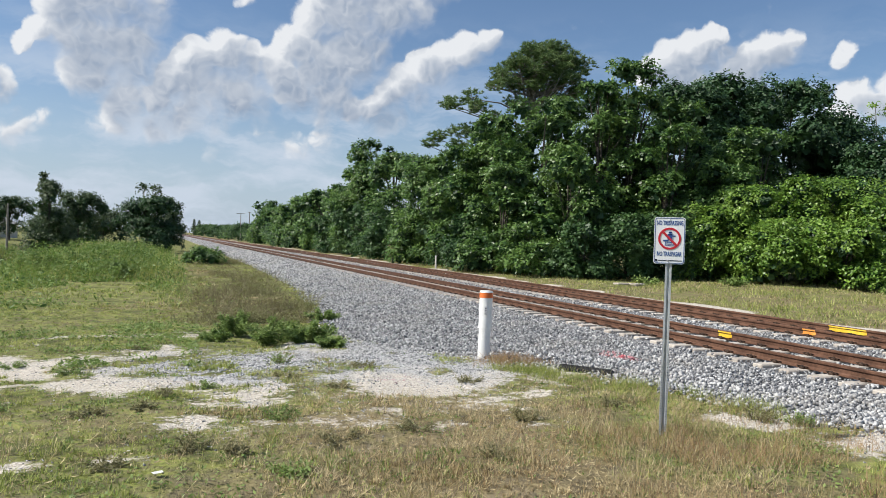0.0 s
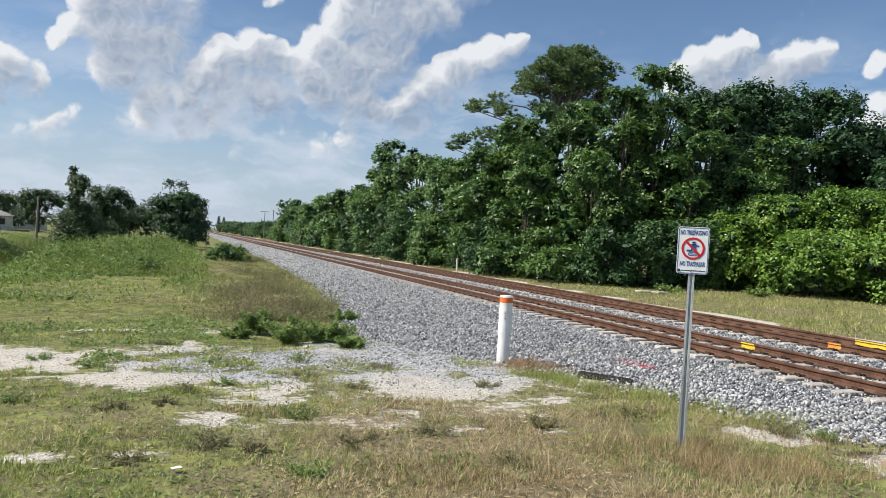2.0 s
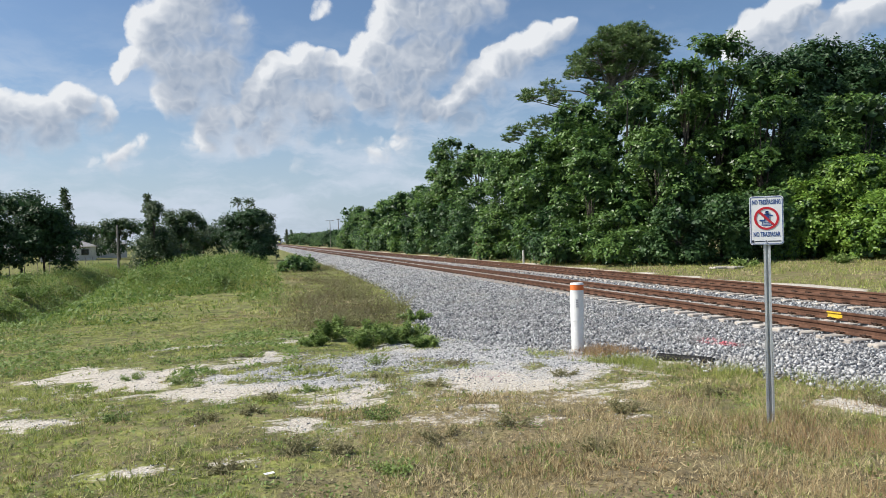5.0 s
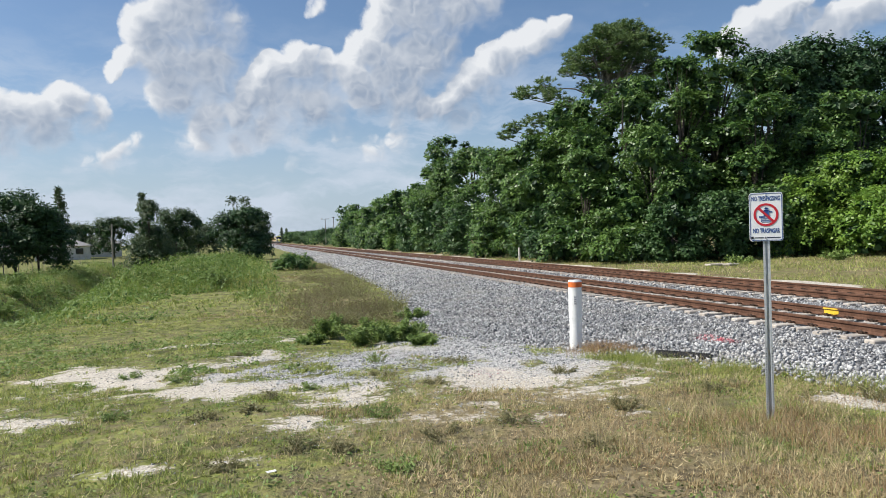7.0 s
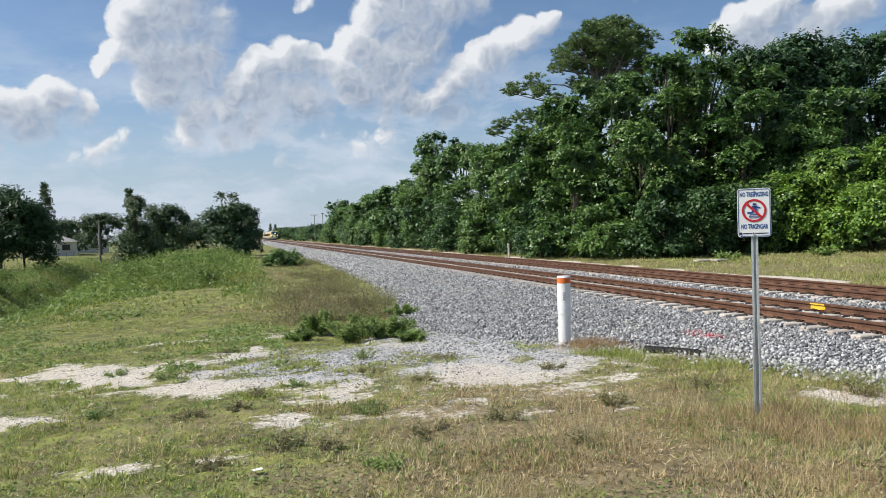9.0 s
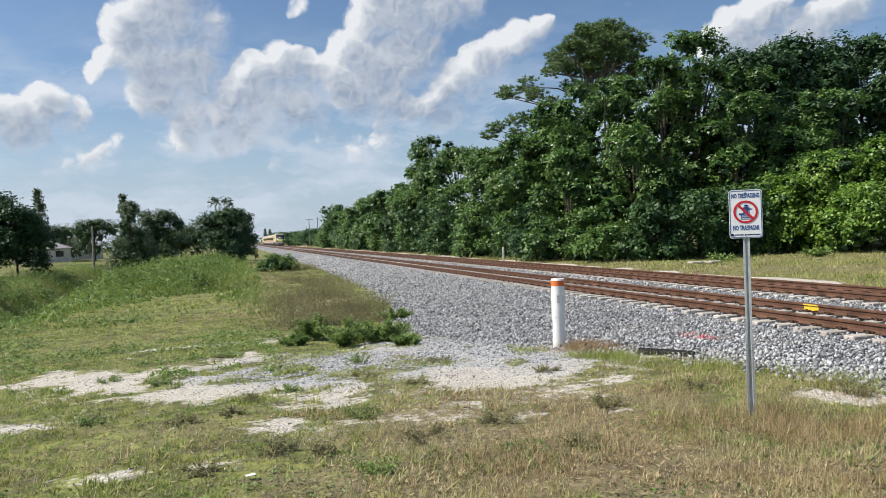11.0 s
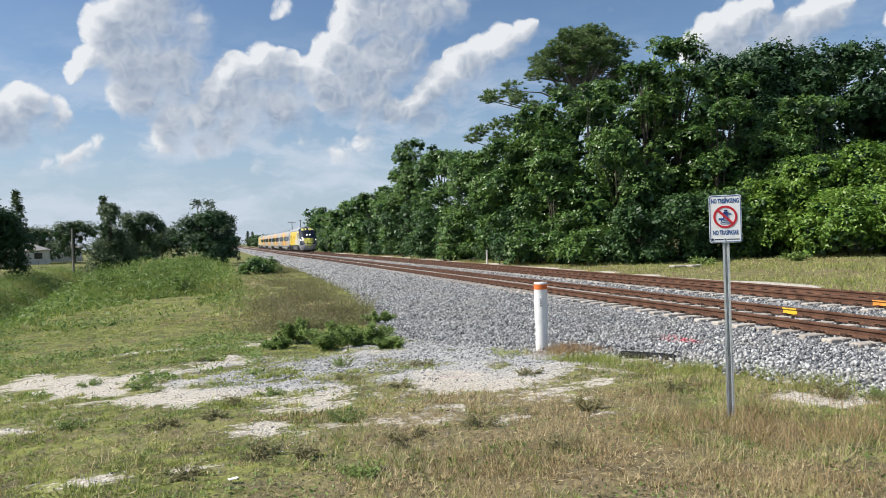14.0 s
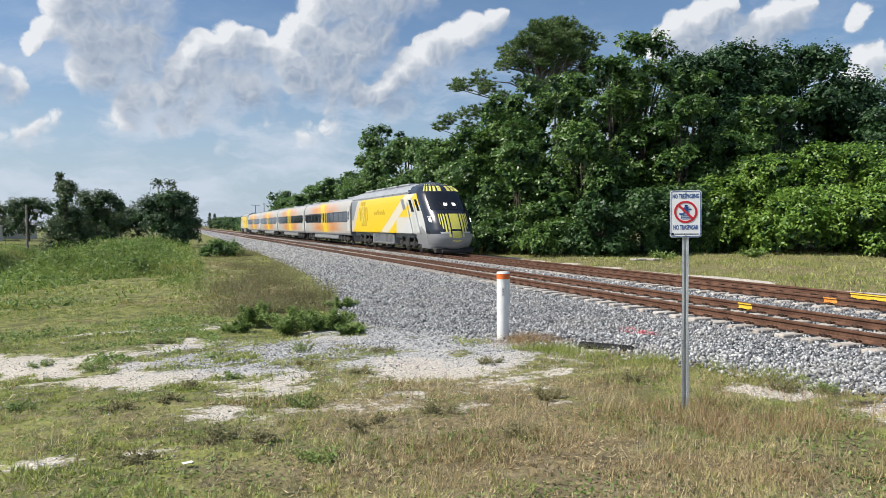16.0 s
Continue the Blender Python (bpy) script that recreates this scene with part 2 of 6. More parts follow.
GROUND = material("ground_soil", ground_tint, 0.95, spec=0.15, bump=lambda k: (k.math("ADD", k.noise(place(k), 16.0, 4.0, 0.7), k.noise(place(k), 2.0, 4.0)), 0.8, 0.05))
STONE = material("ballast_stone", stone_tint, 0.9, spec=0.25)
# stone-grey bed with the shade of the gaps painted as darker flecks
BED = material("ballast_bed", lambda k: k.mix(k.ramp(k.noise(place(k), 22.0, 3.0, 0.7), 0.4, 0.6), (0.10, 0.10, 0.105), (0.44, 0.44, 0.44)), 0.95, spec=0.2,
               bump=lambda k: (k.noise(place(k), 22.0, 3.0, 0.7), 1.0, 0.06))
CONCRETE = speckled("concrete", (0.34, 0.30, 0.26), (0.50, 0.455, 0.40), 2.0, 0.9)
RUST = speckled("rusty_steel", (0.075, 0.036, 0.022), (0.155, 0.080, 0.050), 3.0, 0.75, 0.2, strength=0.2)
RAIL_TOP = speckled("worn_rail_head", (0.16, 0.12, 0.10), (0.24, 0.19, 0.16), 4.0, 0.45, 0.6)
CLIP = speckled("rusty_clip", (0.035, 0.022, 0.016), (0.08, 0.05, 0.035), 6.0, 0.8, 0.2)
YELLOW_MARK = speckled("yellow_marking_paint", (0.58, 0.38, 0.03), (0.70, 0.50, 0.06), 5.0, 0.6)
ORANGE_MARK = speckled("orange_marking_paint", (0.60, 0.22, 0.04), (0.72, 0.34, 0.08), 5.0, 0.6)
BARK = speckled("bark", (0.045, 0.038, 0.03), (0.11, 0.095, 0.08), 2.0, 0.95, strength=0.8, distance=0.05)
PALE_BARK = speckled("pale_bark", (0.16, 0.14, 0.12), (0.30, 0.27, 0.24), 2.0, 0.95, strength=0.6, distance=0.04)
LEAF_WALL = leafy("broad_leaves", (0.026, 0.066, 0.018), (0.084, 0.176, 0.038), (0.195, 0.31, 0.072), 0.3, 0.42)
LEAF_BRUSH = leafy("bright_brush_leaves", (0.048, 0.115, 0.016), (0.14, 0.27, 0.036), (0.27, 0.40, 0.07), 0.3, 0.45)
# darker, cooler leaves: shade at the wood's foot painted into the colour
LEAF_UNDER_SHADE = leafy("shaded_undergrowth_leaves", (0.017, 0.048, 0.016), (0.042, 0.102, 0.030), (0.10, 0.19, 0.05))
# oak leaf colour; also the painted shade inside other crowns
LEAF_OAK = leafy("dark_oak_and_inner_shade_leaves", (0.013, 0.038, 0.014), (0.028, 0.076, 0.024), (0.058, 0.125, 0.036), 0.2)
# greyer green for far trees, with the haze of distance mixed in
LEAF_FAR = leafy("hazed_distant_leaves", (0.036, 0.062, 0.028), (0.062, 0.100, 0.04), (0.10, 0.15, 0.055), 0.25)
NEEDLES = leafy("pine_needles", (0.060, 0.115, 0.038), (0.125, 0.205, 0.065), (0.23, 0.31, 0.115), 0.25)
GRASS_GREEN = leafy("green_grass", (0.090, 0.125, 0.022), (0.28, 0.34, 0.064), (0.58, 0.57, 0.21), 0.3, 0.6, 0.9)
GRASS_DRY = leafy("dry_grass", (0.16, 0.11, 0.055), (0.44, 0.34, 0.175), (0.72, 0.62, 0.38), 0.3, 0.7, 0.9)
STRAW = leafy("orange_straw", (0.17, 0.10, 0.055), (0.38, 0.24, 0.12), (0.54, 0.40, 0.22), 0.3, 0.7, 0.9)
WEED = leafy("weed_leaves", (0.085, 0.145, 0.034), (0.17, 0.26, 0.06), (0.29, 0.38, 0.11), 0.3, 0.6, 0.9)
WEED_TALL = leafy("tall_weeds", (0.060, 0.115, 0.022), (0.13, 0.225, 0.04), (0.25, 0.34, 0.08), 0.3, 0.6, 0.25)
WEED_BROWN = leafy("withered_weeds", (0.10, 0.078, 0.048), (0.22, 0.18, 0.10), (0.26, 0.29, 0.10), 0.3, 0.7, 0.4)
WEED_OLIVE = leafy("olive_weeds", (0.12, 0.12, 0.05), (0.21, 0.20, 0.09), (0.32, 0.29, 0.15), 0.3, 0.7, 0.9)
GALVANISED = speckled("galvanised_steel", (0.46, 0.48, 0.50), (0.62, 0.64, 0.66), 9.0, 0.42, 0.45, 0.5, 0.1)
SIGN_WHITE = speckled("white_sign_sheet", (0.72, 0.73, 0.74), (0.80, 0.81, 0.82), 3.0, 0.45, strength=0.02)
SIGN_BLUE = material("blue_sign_print", (0.03, 0.08, 0.26), 0.5)
SIGN_RED = material("red_sign_print", (0.50, 0.025, 0.04), 0.5)
SIGN_BLACK = material("dark_sign_print", (0.03, 0.035, 0.06), 0.5)
PIPE_WHITE = speckled("weathered_white_plastic", (0.66, 0.66, 0.65), (0.80, 0.80, 0.79), 2.5, 0.5, strength=0.05)
PIPE_ORANGE = speckled("orange_plastic", (0.62, 0.13, 0.03), (0.74, 0.20, 0.05), 6.0, 0.5, strength=0.05)
LABEL_GREY = material("grey_label", (0.42, 0.43, 0.45), 0.6)
BLACK_PLASTIC = speckled("black_plastic", (0.012, 0.012, 0.012), (0.035, 0.034, 0.032), 5.0, 0.7)
LITTER = material("white_paper", (0.8, 0.8, 0.78), 0.8)
WOOD_GREY = speckled("weathered_wood", (0.20, 0.18, 0.16), (0.34, 0.31, 0.28), 2.0, 0.9)
WALL_PALE = speckled("pale_render", (0.52, 0.50, 0.47), (0.66, 0.64, 0.60), 0.6, 0.9)
ROOF_GREY = speckled("grey_shingle", (0.20, 0.20, 0.21), (0.32, 0.31, 0.31), 1.5, 0.9)
GLASS_DARK = material("dark_glass", (0.012, 0.014, 0.018), 0.08, spec=0.6)
TRAIN_DARK = speckled("dark_train_paint", (0.014, 0.017, 0.028), (0.024, 0.028, 0.04), 0.8, 0.25, spec=0.5, strength=0.0)
TRAIN_GREY = speckled("grey_train_paint", (0.20, 0.205, 0.215), (0.26, 0.265, 0.275), 0.8, 0.35, spec=0.5, strength=0.0)
TRAIN_SILVER = speckled("silver_roof_paint", (0.34, 0.35, 0.36), (0.44, 0.45, 0.46), 0.8, 0.4, 0.3, strength=0.0)
TRAIN_WHITE = speckled("white_train_paint", (0.44, 0.44, 0.42), (0.52, 0.52, 0.50), 0.8, 0.35, strength=0.0)
TRAIN_YELLOW = speckled("yellow_train_paint", (0.68, 0.48, 0.01), (0.76, 0.55, 0.02), 0.8, 0.35, strength=0.0)
TRAIN_AMBER = material("amber_train_print", (0.50, 0.33, 0.02), 0.4)
TRAIN_LIME = speckled("pale_yellow_stripe", (0.60, 0.56, 0.10), (0.68, 0.64, 0.16), 0.8, 0.4, strength=0.0)
UNDER = speckled("underframe_black", (0.014, 0.014, 0.014), (0.045, 0.042, 0.04), 1.5, 0.8)
WHEEL = speckled("wheel_steel", (0.10, 0.085, 0.075), (0.18, 0.16, 0.15), 2.0, 0.6, 0.5)


def lamp_material():
    m = material("headlight_glow", (0.9, 0.9, 0.85), 0.3)
    b = next(n for n in m.node_tree.nodes if n.type == "BSDF_PRINCIPLED")
    b.inputs["Emission Color"].default_value, b.inputs["Emission Strength"].default_value = (1, 0.97, 0.88, 1), 2.5
    return m


LAMP = lamp_material()


def coach_tint(k):
    """White body with broad soft orange fields and one yellow slanted band; y runs along the coach from its middle."""
    s = k.n("ShaderNodeSeparateXYZ")
    k.put(s.inputs[0], own(k))
    y, z = s.outputs["Y"], s.outputs["Z"]
    slant = k.math("ADD", y, k.math("MULTIPLY", k.math("SUBTRACT", z, 2.4), -0.75))
    off = k.math("ABSOLUTE", slant)
    streak = k.noise(k.vec("MULTIPLY", own(k), (0, 0.22, 2.2)), 1.0, 3.0)
    soft = k.math("MULTIPLY", k.ramp(off, 10.5, 3.0), k.ramp(streak, 0.30, 0.55, 0.35, 1.0))
    soft = k.math("MULTIPLY", soft, k.ramp(k.math("ABSOLUTE", k.math("SUBTRACT", z, 2.55)), 1.7, 1.05))
    c = k.mix(k.math("MULTIPLY", soft, 0.95), (0.43, 0.41, 0.38), (0.56, 0.21, 0.05))
    c = k.mix(k.math("MULTIPLY", k.ramp(off, 4.0, 1.5), 0.55), c, (0.70, 0.40, 0.03))
    return k.mix(k.ramp(off, 1.2, 0.9), c, (0.72, 0.50, 0.02))


COACH = material("coach_paint", coach_tint, 0.35, spec=0.5)


def loco_tint(k):
    """Yellow flank with slanted pale bands, white towards the cab and grey behind; y runs back from the nose."""
    s = k.n("ShaderNodeSeparateXYZ")
    k.put(s.inputs[0], own(k))
    y, z = s.outputs["Y"], s.outputs["Z"]
    slant = k.math("ADD", y, k.math("MULTIPLY", z, 2.4))
    c = k.mix(k.ramp(slant, 10.3, 10.6), (0.54, 0.53, 0.50), (0.72, 0.50, 0.012))
    stripe = k.math("MULTIPLY", k.ramp(slant, 13.1, 13.3), k.ramp(slant, 15.4, 15.2))
    c = k.mix(k.math("MULTIPLY", stripe, 0.9), c, (0.60, 0.57, 0.48))
    end = k.math("ADD", y, k.math("MULTIPLY", z, 1.0))
    c = k.mix(k.ramp(end, 22.3, 22.5), c, (0.54, 0.47, 0.38))
    c = k.mix(k.math("MULTIPLY", k.ramp(end, 23.4, 23.5), k.ramp(z, 2.2, 2.3)), c, (0.20, 0.21, 0.23))
    low = k.math("MULTIPLY", k.ramp(z, 2.45, 2.3), k.ramp(y, 8.2, 7.6))
    return k.mix(k.math("MULTIPLY", low, 0.9), c, (0.54, 0.54, 0.53))


def with_chin(tint):
    """Adds the grey chin that sweeps up round the nose."""
    def build(k):
        s = k.n("ShaderNodeSeparateXYZ")
        k.put(s.inputs[0], own(k))
        y, z = s.outputs["Y"], s.outputs["Z"]
        rise = k.math("ADD", k.math("MULTIPLY", y, 0.46), 0.66)
        fall = k.math("ADD", k.math("MULTIPLY", y, -0.55), 3.15)
        chin = k.math("MAXIMUM", k.math("MINIMUM", rise, fall), k.ramp(y, 3.6, 3.5, 0.0, 1.28))
        return k.mix(k.ramp(k.math("SUBTRACT", chin, z), -0.02, 0.02), tint(k), (0.23, 0.235, 0.245))
    return build


NOSE = material("dark_nose_paint", with_chin(lambda k: k.mix(k.noise(place(k), 0.8), (0.014, 0.017, 0.028), (0.024, 0.028, 0.04))), 0.25, spec=0.5)
LOCO = material("locomotive_flank_paint", with_chin(loco_tint), 0.32, spec=0.5)


# ---- mesh helpers ----
def mesh_of(name, verts, faces, mat):
    """A mesh from arrays; faces is an (n, k) array or a list of rows."""
    me = bpy.data.meshes.new(name)
    verts = np.asarray(verts, np.float32).reshape(-1, 3)
    if isinstance(faces, np.ndarray):
        count, size = faces.shape
        me.vertices.add(len(verts))
        me.vertices.foreach_set("co", verts.ravel())
        me.loops.add(count * size)
        me.loops.foreach_set("vertex_index", faces.astype(np.int32).ravel())
        me.polygons.add(count)
        me.polygons.foreach_set("loop_start", np.arange(0, count * size, size, dtype=np.int32))
        me.update(calc_edges=True)
    else:
        me.from_pydata(verts.tolist(), [], faces)
    me.materials.append(mat)
    return me


def smooth(me, angle=40):
    me.polygons.foreach_set("use_smooth", np.ones(len(me.polygons), bool))
    me.set_sharp_from_angle(angle=radians(angle))
    return me


def part(name, bm, mat, parent=None, label="", soft=False):
    """Links a bmesh or mesh as one object under a thing or a part."""
    if isinstance(bm, bmesh.types.BMesh):
        me = bpy.data.meshes.new(name)
        bm.to_mesh(me)
        bm.free()
        me.materials.append(mat)
    else:
        me = bm
    if soft:
        smooth(me)
    ob = new(name, me)
    ob.parent = parent
    if label:
        tagged(ob, label)
    return ob


def box(bm, x0, x1, y0, y1, z0, z1, bevel=0.0, m=None):
    r = bmesh.ops.create_cube(bm, size=1)
    vs = r["verts"]
    bmesh.ops.transform(bm, verts=vs, matrix=Matrix.Translation(((x0 + x1) / 2, (y0 + y1) / 2, (z0 + z1) / 2)) @ Matrix.Diagonal((x1 - x0, y1 - y0, z1 - z0, 1)))
    if bevel:
        es = list({e for v in vs for e in v.link_edges})
        vs = bmesh.ops.bevel(bm, geom=es, offset=bevel, segments=1, affect="EDGES")["verts"]
    if m is not None:
        bmesh.ops.transform(bm, verts=list(vs), matrix=m)
    return vs


def cyl(bm, r0, r1, z0, z1, seg=20, m=None, caps=True):
    r = bmesh.ops.create_cone(bm, cap_ends=caps, segments=seg, radius1=r0, radius2=r1, depth=z1 - z0)
    bmesh.ops.transform(bm, verts=r["verts"], matrix=(m or Matrix()) @ Matrix.Translation((0, 0, (z0 + z1) / 2)))
    return r["verts"]


def boxed(*args, **kw):
    bm = bmesh.new()
    box(bm, *args, **kw)
    return bm


def tube(points, radii, seg=7):
    """Vertices and faces of a bent, tapered limb."""
    points = [Vector(p) for p in points]
    vs, fs = [], []
    for i, (p, r) in enumerate(zip(points, radii)):
        d = (points[min(i + 1, len(points) - 1)] - points[max(i - 1, 0)]).normalized()
        a = d.orthogonal().normalized()
        b = d.cross(a)
        for j in range(seg):
            w = 2 * math.pi * j / seg
            vs.append(tuple(p + (a * math.cos(w) + b * math.sin(w)) * r))
    for i in range(len(points) - 1):
        for j in range(seg):
            k = (j + 1) % seg
            fs.append((i * seg + j, i * seg + k, (i + 1) * seg + k, (i + 1) * seg + j))
    fs.append(tuple(range(len(vs) - seg, len(vs))))
    return vs, fs


def joined(pieces):
    vs, fs = [], []
    for v, f in pieces:
        n = len(vs)
        vs += v
        fs += [tuple(i + n for i in face) for face in f]
    return vs, fs


def empty(name, x=0, y=0, z=0, rz=0.0):
    ob = new(name)
    ob.empty_display_size = 0.2
    ob.matrix_basis = pose(x, y, z, 0, 0, rz)
    return ob


# ---- lie of the land ----
RNG = np.random.default_rng(7)
_KNOTS = RNG.random((64, 64))


def wave(x, y, size):
    """Smooth value noise, 0 to 1, with cells of that size."""
    u, v = np.asarray(x, float) / size, np.asarray(y, float) / size
    i, j = np.floor(u).astype(int), np.floor(v).astype(int)
    a, b = u - i, v - j
    a, b = a * a * (3 - 2 * a), b * b * (3 - 2 * b)
    k = lambda p, q: _KNOTS[p % 64, q % 64]
    return (k(i, j) * (1 - a) + k(i + 1, j) * a) * (1 - b) + (k(i, j + 1) * (1 - a) + k(i + 1, j + 1) * a) * b


def step(x, a, b):
    t = np.clip((np.asarray(x, float) - a) / (b - a), 0, 1)
    return t * t * (3 - 2 * t)


def toe(y):
    """Where the ballast ends on the near side."""
    return np.interp(y, [-30, -1, 1, 3.5, 5.5, 9, 13, 18, 26, 40, 70, 140], [-3.4, -3.5, -4.4, -5.0, -5.9, -7.2, -7.0, -6.0, -5.0, -4.2, -3.8, -3.6])


def field(y):
    return np.interp(y, [-20, -6, 0, 5, 12, 25, 45, 120], [0.26, 0.22, 0.10, -0.06, -0.30, -0.52, -0.62, -0.62])


def height(x, y):
    x, y = np.asarray(x, float), np.asarray(y, float)
    e, f = toe(y), field(y)
    left = f + (wave(x, y, 2.3) - 0.5) * 0.10 + (wave(x, y, 0.7) - 0.5) * 0.05 + (wave(x + 5, y, 0.43) - 0.5) * 0.04
    shoulder = np.clip((-1.0 - x) / (-1.0 - e), 0, 1)
    bank = -0.20 * (1 - shoulder) + left * shoulder
    z = np.where(x < e, left, np.where(x < -1.0, bank, -0.27))
    mid = (x > 0.9 - 1.9) & (x < 6.9)
    z = np.where(mid, -0.27, z)
    right = np.interp(x, [6.9, 8.6, 12, 30], [-0.24, -0.45, -0.42, -0.3]) + (wave(x, y, 3.1) - 0.5) * 0.16 * step(x, 8, 9)
    z = np.where(x >= 6.9, right, z)
    # overgrown drainage ditch beside the field, and a low weedy berm
    axis = -21.9 - 0.06 * (y - 30)
    ditch = np.exp(-(np.abs((x - axis) / 2.7) ** 2.6)) * step(y, 17, 25)
    z = z - 2.2 * ditch
    berm = np.exp(-(((x + 14.5) / 3.6) ** 2)) * step(y, 28, 46)
    z = z + (0.40 + 0.35 * (wave(x, y, 4.7) - 0.4)) * berm
    z = z + 0.25 * step(-x, 31, 46) * step(y, 5, 30)
    return z


GRAVEL = [(-12.2, 6.6, 1.3, 1.3), (-11.2, 7.4, 1.1, 1.1), (-10.6, 5.8, 1.9, 2.2), (-9.5, 5.0, 1.9, 2.4), (-8.4, 4.6, 1.6, 1.7), (-7.4, 4.5, 1.5, 1.6), (-6.6, 6.5, 1.6, 3.0), (-8.0, 6.6, 2.0, 2.4),
          (-11.5, 9.9, 1.5, 0.45), (-10.6, 10.8, 1.0, 0.45), (-14.2, 6.8, 1.0, 0.4), (-10.1, 2.7, 0.8, 0.55), (-10.5, 3.9, 1.6, 1.2), (-9.0, 3.5, 1.9, 1.2), (-11.6, 5.2, 1.5, 1.2), (-8.2, 3.4, 1.2, 0.7), (-7.6, 3.2, 1.0, 0.5),
          (-11.2, 0.35, 0.3, 0.14), (-4.6, 0.3, 0.7, 0.4), (-4.0, -0.9, 0.9, 0.6)]
# ground where grass and grit mingle
THIN = [(-13.4, 4.8, 2.2, 2.2), (-9.6, 2.4, 1.8, 1.0), (-14.5, 8.2, 3.0, 1.2), (-11.4, 0.4, 1.0, 0.4)]


def bareness(x, y):
    x, y = np.asarray(x, float), np.asarray(y, float)
    b = np.full(np.broadcast(x, y).shape, -2.0)
    for cx, cy, rx, ry in GRAVEL:
        d = np.sqrt(((x - cx) / rx) ** 2 + ((y - cy) / ry) ** 2)
        b = np.maximum(b, 1.05 - d * 0.62)
    for cx, cy, rx, ry in THIN:
        d = np.sqrt(((x - cx) / rx) ** 2 + ((y - cy) / ry) ** 2)
        b = np.maximum(b, np.minimum(0.29, 0.72 - d * 0.5))
    rough = wave(x, y, 1.5) * 0.35 + wave(x + 9, y + 4, 0.62) * 0.35 + wave(x, y + 21, 0.27) * 0.30 - 0.5
    b = np.clip(b, -2, 0.64) + 1.5 * rough
    b = np.maximum(b, step(x, toe(y) - 0.25, toe(y) + 0.1) * (x < 7.6))
    b = np.maximum(b, step(x, 6.6, 7.2) * (1 - step(x + (wave(x, y, 2.0) - 0.5) * 2.5, 8.8, 11.0)))
    return np.clip(b, 0, 1)


def stoniness(x, y):
    return step(x, toe(y) - 0.3, toe(y) + 0.3) * (1 - step(x, 7.4, 8.2))


def dryness(x, y):
    x, y = np.asarray(x, float), np.asarray(y, float)
    near = np.exp(-(((x + 7.4) / 2.6) ** 2 + ((y + 0.6) / 2.6) ** 2))
    brown = np.exp(-(((x + 8.4) / 2.2) ** 2)) * step(y, 13, 18) * (1 - step(y, 46, 60))
    brown = brown + 0.8 * np.exp(-(((x + 11.0) / 2.6) ** 2 + ((y - 17.0) / 4.0) ** 2)) + 0.5 * np.exp(-(((x + 14.5) / 2.2) ** 2 + ((y - 11.5) / 1.6) ** 2))
    strip = step(x, 8, 10) * 0.38
    return np.clip(0.20 + 0.08 * (1 - step(y, 1, 5)) + 0.42 * near + 0.32 * brown + strip + (wave(x, y, 1.7) - 0.5) * 0.5 - 0.13 * step(y, 4, 9), 0, 1)


def axis_steps(parts):
    return np.unique(np.concatenate([np.arange(a, b, s) for a, b, s in parts]).round(3))


def build_ground():
    xs = axis_steps([(-3000, -400, 400), (-400, -80, 40), (-80, -40, 4), (-40, -20, 1.0), (-20, -1.2, 0.2), (-1.2, 7.2, 0.6), (7.2, 12, 0.4), (12, 50, 1.5), (50, 100, 10), (100, 400, 50), (400, 3001, 400)])
    ys = axis_steps([(-3000, -400, 400), (-400, -40, 40), (-40, -9, 3), (-9, 16, 0.2), (16, 40, 0.6), (40, 130, 2.0), (130, 500, 20), (500, 3001, 250)])
    gx, gy = np.meshgrid(xs, ys)
    gz = height(gx, gy)
    n, m = gx.shape
    idx = np.arange(n * m).reshape(n, m)
    faces = np.stack([idx[:-1, :-1], idx[:-1, 1:], idx[1:, 1:], idx[1:, :-1]], -1).reshape(-1, 4)
    me = mesh_of("ground", np.stack([gx, gy, gz], -1), faces, GROUND)
    for name, value in (("bare", bareness(gx, gy)), ("dry", dryness(gx, gy)), ("stone", stoniness(gx, gy))):
        layer = me.attributes.new(name, "FLOAT", "POINT")
        layer.data.foreach_set("value", value.astype(np.float32).ravel())
    me.polygons.foreach_set("use_smooth", np.ones(len(me.polygons), bool))
    tagged(new("ground", me), "rough grass field with sand and gravel patches", "ground", kind="structure")


build_ground()


# ---- ballast ----
def ballast_top(x, y):
    """The surface on which the stones lie."""
    return np.where((x > -1.35) & (x < 7.0), -0.225, height(x, y) + 0.015)


def build_bed():
    xs = np.concatenate([np.linspace(-1.5, 7.05, 12)])
    ys = axis_steps([(-40, 200, 4), (200, 1500, 50)])
    gx, gy = np.meshgrid(xs, ys)
    gz = np.full(gx.shape, -0.235)
    gz[:, 0], gz[:, -1] = -0.42, -0.44
    n, m = gx.shape
    idx = np.arange(n * m).reshape(n, m)
    faces = np.stack([idx[:-1, :-1], idx[:-1, 1:], idx[1:, 1:], idx[1:, :-1]], -1).reshape(-1, 4)
    tagged(new("ballast_bed", mesh_of("ballast_bed", np.stack([gx, gy, gz], -1), faces, BED)), "grey crushed stone bed under two tracks", "ballast", kind="structure")


